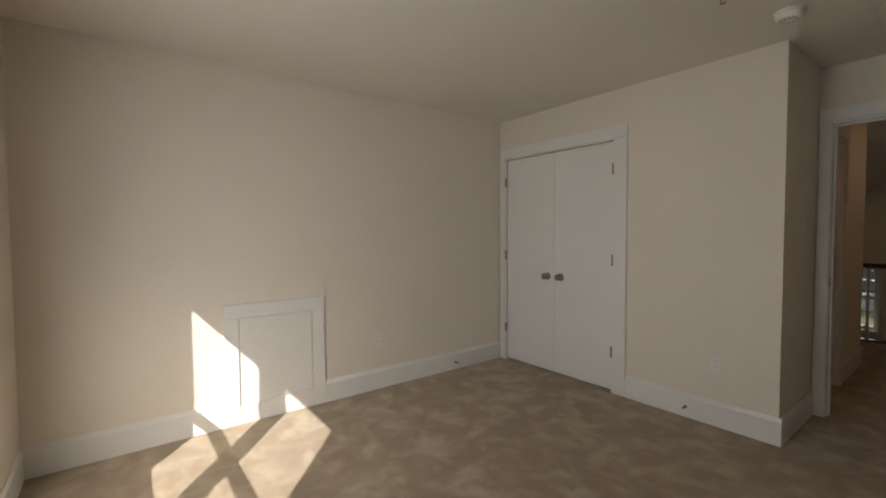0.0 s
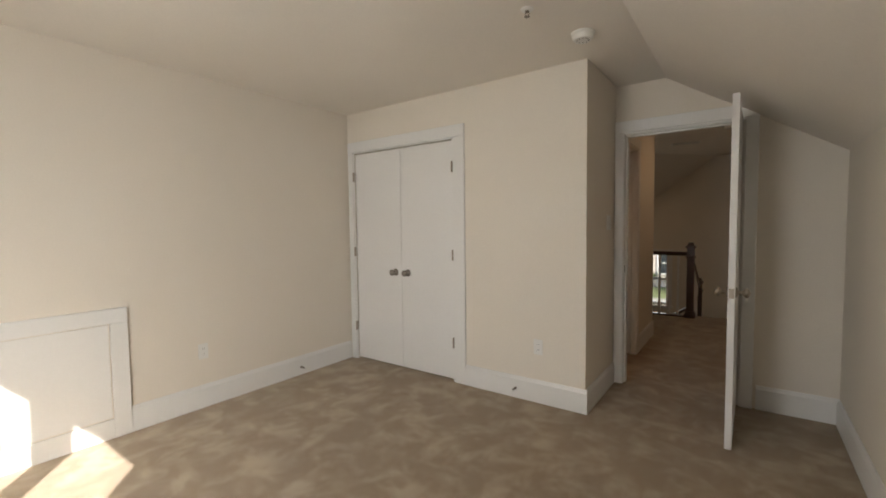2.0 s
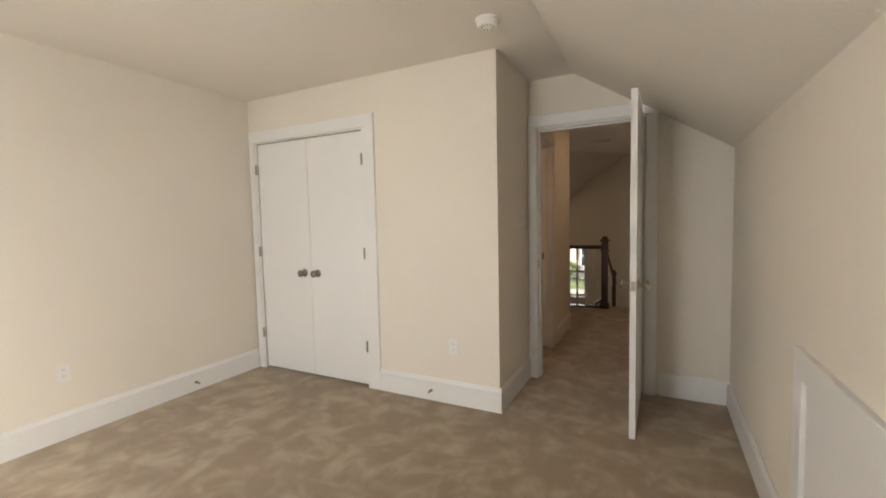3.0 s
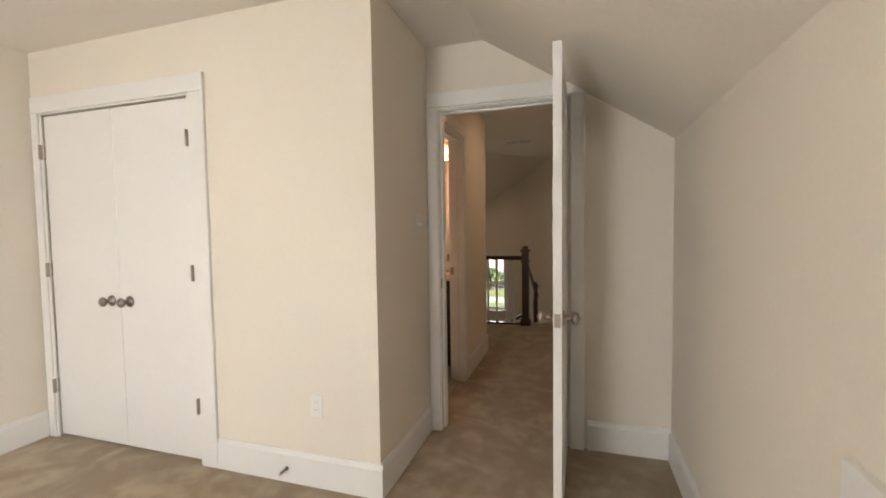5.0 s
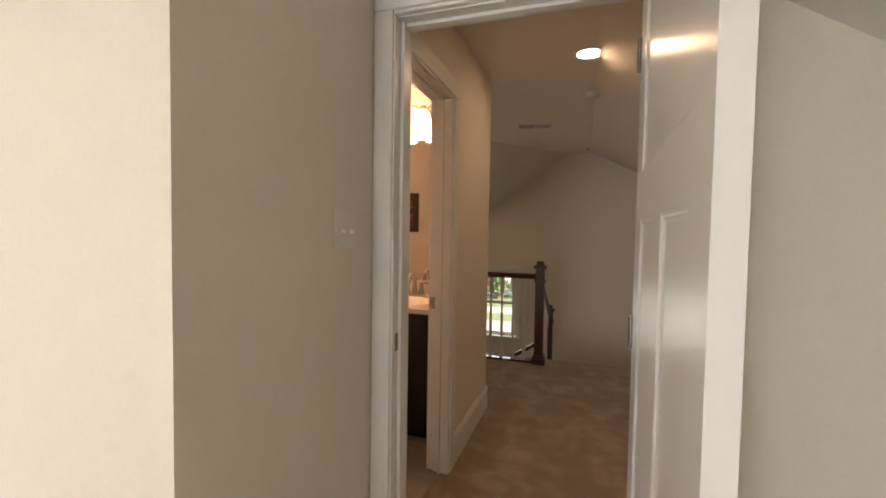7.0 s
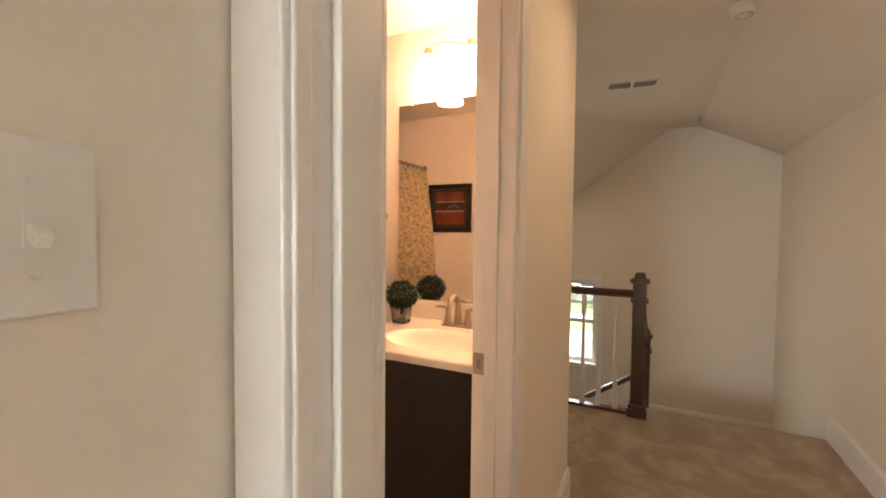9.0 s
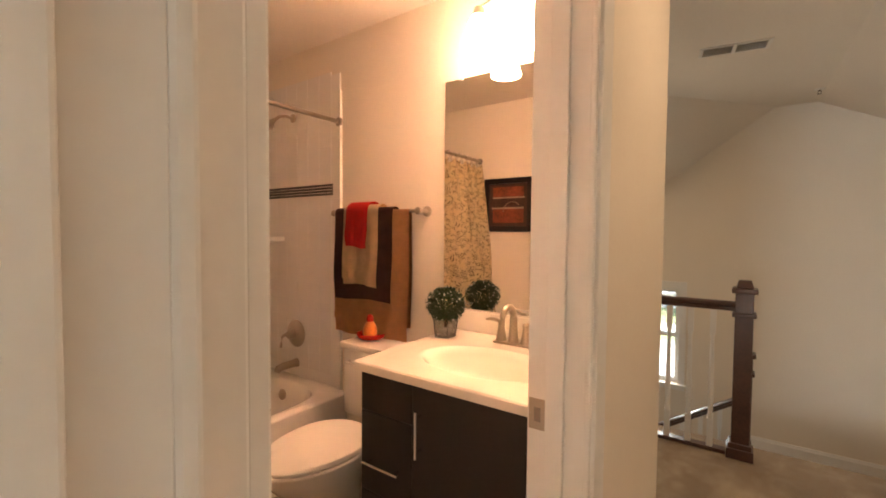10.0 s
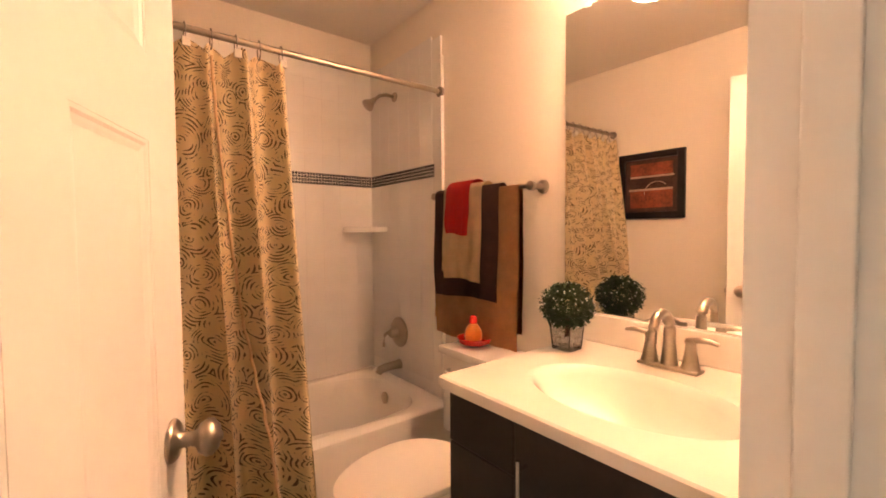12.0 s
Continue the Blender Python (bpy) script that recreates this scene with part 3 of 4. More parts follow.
def recessed_light(p, axis, power, label):
    m = along(p, axis)
    t = thing("recessed_light", label, "ceiling light", m, "recessed lights")
    bm = bmesh.new()
    for k in range(40):
        a, b = 2 * math.pi * k / 40, 2 * math.pi * (k + 1) / 40
        prof = [(0.070, 0.0005), (0.098, 0.0005), (0.096, 0.006), (0.074, 0.009)]
        va = [bm.verts.new((r * math.cos(a), r * math.sin(a), h)) for r, h in prof]
        vb = [bm.verts.new((r * math.cos(b), r * math.sin(b), h)) for r, h in prof]
        for i in range(4):
            j = (i + 1) % 4
            bm.faces.new((va[i], vb[i], vb[j], va[j]))
    part("trim_ring", bm, PLASTIC, t, smooth=True)
    bm = bmesh.new()
    turned(bm, [(0.0695, 0.001), (0.0695, 0.004), (0.045, 0.006), (0.002, 0.007)], Matrix(), 32)
    part("lens", bm, BULB, t, "lit warm-white lens", smooth=True)
    data = bpy.data.lights.new("recessed_lamp", "AREA")
    data.shape, data.size, data.energy, data.color = "DISK", 0.13, power, (1.0, 0.60, 0.32)
    ob = new("recessed_lamp", data)
    ob.matrix_world = Matrix.Translation(ORIGIN[0]) @ m @ pose(0, 0, 0.014, 180)


recessed_light((0.072, 5.48, H), (0, 0, -1), CAN_POWER, "round recessed ceiling light, lit, in the hall")
recessed_light((-1.50, 8.10, 2.44 + GS * (-1.50 + 0.065) - GS * 2.635 / 3.03 * (8.10 - 8.9)), (0.9 * GS, -GS * 0.87, -1), CAN_POWER * 0.6,
               "round recessed light, lit, in the sloping stair ceiling")

vent = thing("ceiling_vent", "white two-bay ceiling air register, shade behind its louvres painted black", "vent", pose(-0.44, 7.19, H, 0, 0, 8))
part("vent_frame", boxes((-0.18, 0.18, -0.075, -0.058, -0.006, 0), (-0.18, 0.18, 0.058, 0.075, -0.006, 0), (-0.18, -0.160, -0.058, 0.058, -0.006, 0),
                         (0.160, 0.18, -0.058, 0.058, -0.006, 0), (-0.010, 0.010, -0.058, 0.058, -0.006, 0)), PLASTIC, vent)
# flat black plates under the ceiling stand for the shade of the duct
part("duct_shade", boxes((-0.160, -0.010, -0.058, 0.058, -0.0015, -0.0005), (0.010, 0.160, -0.058, 0.058, -0.0015, -0.0005)), BLACK, vent)
for x in (-0.085, 0.085):
    for k in range(9):
        bm = boxes((-0.074, 0.074, -0.0045, 0.0045, -0.0006, 0.0006))
        bmesh.ops.transform(bm, matrix=pose(x, -0.048 + k * 0.012, -0.0045, 40), verts=bm.verts)
        part("slat", bm, PLASTIC, vent)


# ---- stair guard ----
def newel(x, y, z0, z1, label, s=0.045):
    t = thing("newel_post", label, "newel post", pose(x, y, z0), "newel posts")
    h = z1 - z0
    part("shaft", boxes((-s, s, -s, s, 0.09, h - 0.075)), WALNUT, t, bevel=0.004)
    part("plinth", boxes((-s - 0.022, s + 0.022, -s - 0.022, s + 0.022, 0, 0.06), (-s - 0.012, s + 0.012, -s - 0.012, s + 0.012, 0.06, 0.09)), WALNUT, t, bevel=0.003)
    part("collar", boxes((-s - 0.014, s + 0.014, -s - 0.014, s + 0.014, h - 0.215, h - 0.190)), WALNUT, t, bevel=0.005)
    part("cap_moulding", boxes((-s - 0.018, s + 0.018, -s - 0.018, s + 0.018, h - 0.075, h - 0.045)), WALNUT, t, bevel=0.006)
    bm = boxes((-s + 0.002, s - 0.002, -s + 0.002, s - 0.002, h - 0.045, h))
    for v in bm.verts:
        if v.co.z > h - 0.01:
            v.co.x *= 0.72
            v.co.y *= 0.72
    part("cap", bm, WALNUT, t, bevel=0.004)
    return t


def rail_profile(bm, a, b, w=0.032, h=0.055):
    """A moulded handrail from a to b."""
    a, b = Vector(a), Vector(b)
    d = (b - a).normalized()
    side = d.cross(Vector((0, 0, 1))).normalized()
    prof = [(-w * 0.6, -h), (-w * 0.6, -h * 0.6), (-w, -h * 0.4), (-w, -h * 0.12), (-w * 0.6, 0), (w * 0.6, 0), (w, -h * 0.12), (w, -h * 0.4), (w * 0.6, -h * 0.6), (w * 0.6, -h)]
    ra = [bm.verts.new(a + side * u + Vector((0, 0, v))) for u, v in prof]
    rb = [bm.verts.new(b + side * u + Vector((0, 0, v))) for u, v in prof]
    bm.faces.new(ra)
    bm.faces.new(rb[::-1])
    for i in range(len(prof)):
        j = (i + 1) % len(prof)
        bm.faces.new((ra[i], rb[i], rb[j], ra[j]))


def baluster(parent, x, y, z0, z1, s=0.016):
    bm = boxes((x - s, x + s, y - s, y + s, z0, z0 + 0.17), (x - s, x + s, y - s, y + s, z1 - 0.15, z1))
    turned(bm, [(0.014, z0 + 0.17), (0.017, z0 + 0.19), (0.012, z0 + 0.21), (0.016, z0 + 0.30), (0.0145, z0 + 0.42), (0.010, z1 - 0.18), (0.014, z1 - 0.16), (0.014, z1 - 0.15)],
           Matrix.Translation((x, y, 0)), 12)
    part("baluster", bm, TRIM, parent, "white turned baluster", smooth=True)


NX, NY = -0.345, 7.14
newel(NX, NY, 0.0, 1.055, "dark-stained square newel post at the stair head")
newel(-0.315, 8.08, -0.65, 0.46, "dark-stained lower newel post on the stair landing")
guard = thing("stair_guard", "dark wooden guard rail with white balusters round the stairwell", "railing")
bm = bmesh.new()
rail_profile(bm, (NX - 0.045, NY, 0.925), (-2.69, NY, 0.925))
part("handrail", bm, WALNUT, guard, "dark-stained handrail")
part("shoe_rail", boxes((-2.69, NX - 0.07, NY - 0.03, NY + 0.03, 0.0, 0.022)), WALNUT, guard)
for k in range(19):
    baluster(guard, NX - 0.045 - 0.118 * (k + 1) + 0.01, NY, 0.022, 0.872)
flight = thing("stair_rail", "dark sloping stair handrail with white balusters", "railing")
bm = bmesh.new()
rail_profile(bm, (NX + 0.01, NY + 0.045, 0.80), (-0.315, 8.035, 0.36))
part("handrail", bm, WALNUT, flight, "dark-stained handrail")
bm = bmesh.new()
rail_profile(bm, (-0.36, 8.08, 0.06), (-2.5, 8.08, 0.06 - 2.14 * 0.66))
part("handrail", bm, WALNUT, flight, "dark-stained handrail")
bm = bmesh.new()
tube(bm, [(-0.37, 8.06, 0.30), (-0.33, 8.00, 0.33), (-0.305, 7.99, 0.40), (-0.30, 8.0, 0.43)], 0.02, 10)
part("rail_easing", bm, WALNUT, flight, smooth=True)
for k in range(9):
    x = -0.47 - 0.13 * k
    baluster(flight, x, 8.08, 0.06 + (x + 0.36) * 0.66 - 0.80, 0.06 + (x + 0.36) * 0.66 - 0.05)
for k in range(6):
    y = 7.30 + 0.125 * k
    baluster(flight, -0.33, y, -0.183 - 0.183 * int((y - 7.3) / 0.26), 0.80 - (y - 7.185) * 0.52 - 0.05)

# ---- bathroom: tub and tile ----
TX, TY0, TY1 = -2.215, 4.135, 5.765


def bathtub():
    t = thing("bathtub", "white acrylic alcove bathtub with a plain apron", "bathtub", pose(0, 0, 0.012))
    x0, x1, y0, y1, top = -3.024, TX, TY0, TY1, 0.375
    cx, cy = (x0 + x1) / 2, (y0 + y1) / 2
    n = 48
    bm = bmesh.new()
    loops = []

    def loop(hx, hy, z, sq, sx=0.0):
        out = []
        for k in range(n):
            a = 2 * math.pi * k / n
            c, s = math.cos(a), math.sin(a)
            e = 2.0 / sq
            out.append(bm.verts.new((cx + sx + hx * math.copysign(abs(c) ** e, c), cy + hy * math.copysign(abs(s) ** e, s), z)))
        return out
    hx, hy = (x1 - x0) / 2, (y1 - y0) / 2
    for hx2, hy2, z, sq in ((hx, hy, 0.0, 40), (hx, hy, top - 0.02, 40), (hx - 0.004, hy - 0.002, top - 0.006, 40), (hx - 0.014, hy - 0.004, top, 40),
                            (hx - 0.075, hy - 0.075, top, 5), (hx - 0.088, hy - 0.09, top - 0.012, 4.6), (hx - 0.105, hy - 0.11, top - 0.10, 4.2),
                            (hx - 0.135, hy - 0.16, 0.10, 3.6), (hx - 0.19, hy - 0.24, 0.055, 3.2), (0.01, 0.01, 0.05, 2)):
        loops.append(loop(hx2, hy2, z, sq))
    for a, b in zip(loops, loops[1:]):
        for i in range(n):
            j = (i + 1) % n
            bm.faces.new((a[i], a[j], b[j], b[i]))
    part("tub_shell", bm, ACRYLIC, t, smooth=True)
    bm = bmesh.new()
    turned(bm, [(0.034, 0), (0.034, 0.006), (0.028, 0.011), (0.006, 0.012)], along((-2.70, 5.654, 0.285), (0, -1, 0.12)), 24)
    part("overflow_plate", bm, NICKEL, t, "brushed nickel overflow plate", smooth=True)


bathtub()


def tub_fittings():
    t = thing("shower_fixture", "brushed nickel shower head on a bent arm", "shower head")
    bm = bmesh.new()
    turned(bm, [(0.028, 0), (0.027, 0.006), (0.012, 0.012)], along((-2.72, 5.755, 2.035), (0, -1, 0)), 20)
    part("flange", bm, NICKEL, t, smooth=True)
    bm = bmesh.new()
    tube(bm, [(-2.72, 5.75, 2.035), (-2.72, 5.70, 2.038), (-2.72, 5.655, 2.025), (-2.72, 5.62, 1.995)], 0.0095, 12)
    part("shower_arm", bm, NICKEL, t, smooth=True)
    bm = bmesh.new()
    turned(bm, [(0.012, 0), (0.015, 0.015), (0.019, 0.03), (0.034, 0.055), (0.036, 0.066), (0.030, 0.070), (0.002, 0.071)], along((-2.72, 5.625, 2.0), (0, -0.72, -0.68)), 24)
    part("spray_head", bm, NICKEL, t, smooth=True)
    t = thing("shower_valve", "brushed nickel shower valve with a lever handle", "shower valve")
    bm = bmesh.new()
    turned(bm, [(0.088, 0), (0.088, 0.004), (0.080, 0.012), (0.042, 0.020), (0.030, 0.022), (0.026, 0.060), (0.020, 0.066)], along((-2.70, 5.757, 0.665), (0, -1, 0)), 36)
    part("escutcheon", bm, NICKEL, t, smooth=True)
    bm = bmesh.new()
    tube(bm, [(-2.70, 5.70, 0.668), (-2.725, 5.692, 0.664), (-2.755, 5.690, 0.645), (-2.765, 5.690, 0.60), (-2.766, 5.690, 0.575)], [0.012, 0.011, 0.009, 0.008, 0.009], 12)
    part("lever_handle", bm, NICKEL, t, smooth=True)
    t = thing("tub_spout", "brushed nickel tub spout below the valve", "tub spout")
    bm = bmesh.new()
    tube(bm, [(-2.70, 5.757, 0.475), (-2.70, 5.735, 0.475), (-2.70, 5.66, 0.473), (-2.70, 5.625, 0.466), (-2.70, 5.612, 0.445)], [0.030, 0.025, 0.024, 0.024, 0.018], 16)
    part("spout", bm, NICKEL, t, smooth=True)
    t = thing("corner_shelf", "white ceramic corner shelf in the tub surround", "shelf", pose(-3.022, 5.758, 1.255))
    bm = bmesh.new()
    ring = [(0, 0)] + [(0.20 * math.cos(a), -0.20 * math.sin(a)) for a in [math.pi / 2 * k / 12 for k in range(13)]]
    prism(bm, [(x, y, 0) for x, y in ring], 0.022)
    part("shelf_body", bm, PORCELAIN, t, bevel=0.004)
    bm = bmesh.new()
    tube(bm, [(0.192 * math.cos(a), -0.192 * math.sin(a), 0.024) for a in [math.pi / 2 * k / 12 for k in range(13)]], 0.007, 8)
    part("raised_lip", bm, PORCELAIN, t, smooth=True)


tub_fittings()


def shower_curtain():
    rod = thing("curtain_rod", "brushed nickel shower curtain rod", "curtain rod")
    bm = bmesh.new()
    tube(bm, [(-2.295, 4.136, 1.955), (-2.295, 5.764, 1.955)], 0.0125, 16)
    part("rod", bm, NICKEL, rod, smooth=True)
    for y, s in ((4.135, 1), (5.765, -1)):
        bm = bmesh.new()
        turned(bm, [(0.026, 0), (0.026, 0.012), (0.016, 0.02)], along((-2.295, y, 1.955), (0, s, 0)), 20)
        part("rod_flange", bm, DARKMETAL, rod, smooth=True)
    c = thing("shower_curtain", "tan shower curtain printed with brown swirls, drawn aside", "curtain")
    nu, nv = 220, 44
    z1, z0, y0, y1 = 1.920, 0.16, 4.16, 4.985
    bm = bmesh.new()
    uvl = bm.loops.layers.uv.new("cloth")
    grid = []
    for j in range(nv + 1):
        v = j / nv
        row = []
        for i in range(nu + 1):
            u = i / nu
            amp = 0.026 + 0.032 * min(1, v * 1.6)
            fold = math.sin(2 * math.pi * (6.4 * u + 0.20 * math.sin(3 * v + 1.2) * (1 - u))) + 0.35 * math.sin(2 * math.pi * (13.7 * u + 0.3 * v) + 0.8)
            y = y0 + (y1 - y0) * u + 0.015 * v * u + 0.018 * math.sin(2 * math.pi * 6.4 * u + 0.9) * (0.4 + v)
            x = -2.292 + amp * fold + 0.19 * min(1, v * 1.05) ** 1.1
            sag = 0.034 * (1 - abs(math.cos(math.pi * 10 * u))) * max(0, 1 - v * 12)
            row.append(bm.verts.new((x, y, z1 - sag - (z1 - z0) * v)))
        grid.append(row)
    for j in range(nv):
        for i in range(nu):
            f = bm.faces.new((grid[j][i], grid[j][i + 1], grid[j + 1][i + 1], grid[j + 1][i]))
            for l, (a, b) in zip(f.loops, ((i, j), (i + 1, j), (i + 1, j + 1), (i, j + 1))):
                l[uvl].uv = (a / nu * 1.35, (1 - b / nv) * 1.74)
    seam = [grid[j][int(nu * (0.70 + 0.12 * j / nv))].co + Vector((0.012, 0, 0)) for j in range(1, nv + 1)]
    bmesh.ops.solidify(bm, geom=bm.faces[:], thickness=0.0015)
    part("cloth", bm, CURTAIN, c, smooth=True)
    bm = bmesh.new()
    tube(bm, seam, 0.0055, 8)
    part("rolled_seam", bm, BEIGE, c, "pale rolled edge seam", smooth=True)
    for k in range(11):
        y = y0 + 0.01 + (y1 - y0 - 0.02) * k / 10
        bm = bmesh.new()
        tube(bm, [(-2.295 + 0.021 * math.cos(a), y, 1.938 + 0.036 * math.sin(a)) for a in [2 * math.pi * q / 20 for q in range(21)]], 0.0022, 6)
        ring = part("hook_ring", bm, DARKMETAL, c, "dark metal hook", smooth=True)
        if k % 2 == 0:
            part("hook_tile", boxes((-2.272, -2.262, y - 0.013, y + 0.013, 1.884, 1.914)), MARBLE, ring, "square ivory hook ornament", bevel=0.003)


shower_curtain()
tagged(part("tile_edge_trim", boxes((-2.292, -2.280, 5.752, 5.772, 0.37, 2.135)), PORCELAIN, bevel=0.002), "white bullnose tile edge beside the tub", "tile trim").location = HALL


# ---- bathroom: vanity ----
VX0, VX1, VY0, VY1, VT = -1.478, -0.745, 5.145, 5.765, 0.865


def vanity():
    t = thing("vanity_cabinet", "espresso-stained vanity cabinet with bar pulls", "cabinet", pose(0, 0, 0.012))
    h = VT - 0.03 - 0.012
    part("carcass", boxes((VX0, VX0 + 0.018, VY0 + 0.02, VY1, 0.09, h), (VX1 - 0.018, VX1, VY0 + 0.02, VY1, 0.09, h), (VX0 + 0.018, VX1 - 0.018, VY1 - 0.012, VY1, 0.09, h),
                           (VX0 + 0.018, VX1 - 0.018, VY0 + 0.02, VY1 - 0.012, 0.09, 0.108), (VX0 + 0.018, VX1 - 0.018, VY0 + 0.02, VY0 + 0.036, 0.108, h),
                           (VX0 + 0.01, VX1, VY0 + 0.08, VY1, 0, 0.09)), ESPRESSO, t)
    split = -1.243
    rows = [(VX0 + 0.003, split - 0.002, 0.675, h - 0.005), (VX0 + 0.003, split - 0.002, 0.385, 0.671), (VX0 + 0.003, split - 0.002, 0.095, 0.381)]
    for k, (a, b, c, d) in enumerate(rows):
        f = part("drawer_front", boxes((a, b, VY0, VY0 + 0.0195, c, d)), ESPRESSO, t, bevel=0.002)
        if k:
            z = c + (d - c) * 0.40
            bm = bmesh.new()
            tube(bm, [(a + 0.03, VY0 - 0.028, z), (b - 0.035, VY0 - 0.028, z)], 0.005, 10)
            for x in (a + 0.05, b - 0.055):
                tube(bm, [(x, VY0 + 0.001, z), (x, VY0 - 0.028, z)], 0.004, 8)
            part("bar_pull", bm, CHROME, f, "brushed steel bar pull", smooth=True)
    d = part("cabinet_door", boxes((split + 0.002, VX1 - 0.003, VY0, VY0 + 0.0195, 0.095, h - 0.005)), ESPRESSO, t, bevel=0.002)
    bm = bmesh.new()
    tube(bm, [(-1.205, VY0 - 0.028, 0.585), (-1.205, VY0 - 0.028, 0.738)], 0.0055, 10)
    for z in (0.605, 0.718):
        tube(bm, [(-1.205, VY0 + 0.001, z), (-1.205, VY0 - 0.028, z)], 0.004, 8)
    part("bar_pull", bm, CHROME, d, "brushed steel bar pull", smooth=True)
    # top with a moulded oval bowl
    s = thing("sink_counter", "ivory cultured-marble vanity top with moulded oval basin", "vanity top")
    x0, x1, y0, y1 = VX0 - 0.012, VX1 + 0.012, VY0 - 0.028, VY1 - 0.001
    cx, cy, rx, ry = -1.10, 5.38, 0.245, 0.165
    n = 64
    bm = bmesh.new()

    def rect(k, z, inset=0.0):
        a = 2 * math.pi * k / n
        c, sn = math.cos(a), math.sin(a)
        hx = (x1 - cx if c > 0 else cx - x0) - inset
        hy = (y1 - cy if sn > 0 else cy - y0) - inset
        f = min(hx / abs(c) if abs(c) > 1e-6 else 9, hy / abs(sn) if abs(sn) > 1e-6 else 9)
        return bm.verts.new((cx + c * f, cy + sn * f, z))

    def oval(k, f, z):
        a = 2 * math.pi * k / n
        return bm.verts.new((cx + rx * f * math.cos(a), cy + ry * f * math.sin(a), z))
    loops = [[rect(k, VT - 0.032) for k in range(n)], [rect(k, VT - 0.005) for k in range(n)], [rect(k, VT, 0.005) for k in range(n)]]
    for f, dz in ((1.10, 0.0), (1.04, 0.002), (0.99, -0.004), (0.93, -0.022), (0.82, -0.06), (0.62, -0.10), (0.35, -0.122), (0.07, -0.127)):
        loops.append([oval(k, f, VT + dz) for k in range(n)])
    for a, b in zip(loops, loops[1:]):
        for i in range(n):
            j = (i + 1) % n
            bm.faces.new((a[i], a[j], b[j], b[i]))
    bm.faces.new(loops[-1])
    part("basin_slab", bm, MARBLE, s, smooth=True)
    part("backsplash", boxes((x0, x1, VY1 - 0.022, VY1, VT + 0.0005, VT + 0.098)), MARBLE, s, bevel=0.004)
    part("side_splash", boxes((x1 - 0.02, x1, y0 + 0.10, VY1 - 0.023, VT + 0.0005, VT + 0.095)), MARBLE, s, bevel=0.004)
    bm = bmesh.new()
    turned(bm, [(0.022, 0), (0.020, 0.004), (0.012, 0.006)], Matrix.Translation((cx, cy, VT - 0.127)), 20)
    part("drain", bm, NICKEL, s, "nickel drain", smooth=True)


vanity()


def faucet(x, y, z):
    t = thing("faucet", "brushed nickel arched faucet with two lever handles", "faucet", pose(x, y, z))
    bm = boxes((-0.082, 0.082, -0.027, 0.027, 0, 0.011))
    part("deck_plate", bm, NICKEL, t, smooth=True, bevel=0.005)
    bm = bmesh.new()
    pts, rad = [], []
    for k in range(15):
        a = math.pi * k / 14
        pts.append((0, -0.052 + 0.052 * math.cos(a) + 0.0, 0.105 + 0.055 * math.sin(a)))
        rad.append(0.0155 - 0.004 * k / 14)
    pts = [(0, 0.0, 0.008), (0, 0.0, 0.03), (0, 0.0, 0.07)] + pts + [(0, -0.106, 0.088)]
    rad = [0.024, 0.020, 0.0165] + rad + [0.0125]
    tube(bm, pts, rad, 18)
    part("spout", bm, NICKEL, t, smooth=True)
    for s in (-1, 1):
        bm = bmesh.new()
        turned(bm, [(0.025, 0.010), (0.022, 0.02), (0.015, 0.055), (0.013, 0.078), (0.016, 0.084), (0.012, 0.093), (0.002, 0.095)], Matrix.Translation((s * 0.055, 0, 0)), 20)
        h = part("handle_base", bm, NICKEL, t, smooth=True)
        bm = bmesh.new()
        tube(bm, [(s * 0.052, 0, 0.086), (s * 0.075, -0.002, 0.093), (s * 0.10, -0.004, 0.095), (s * 0.125, -0.005, 0.090)], [0.008, 0.008, 0.0075, 0.005], 12)
        part("lever", bm, NICKEL, h, smooth=True)


faucet(-1.125, 5.655, VT)


def mirror():
    t = thing("wall_mirror", "large frameless mirror above the vanity", "mirror")
    bm = boxes((-1.550, -0.752, 5.7625, 5.7685, VT + 0.100, 2.035))
    part("glass_sheet", bm, MIRROR, t)
    for x in (-1.46, -0.84):
        part("mirror_clip", boxes((x - 0.010, x + 0.010, 5.757, 5.7685, 2.027, 2.045)), PLASTIC, t, "clear plastic clip", bevel=0.002)


mirror()


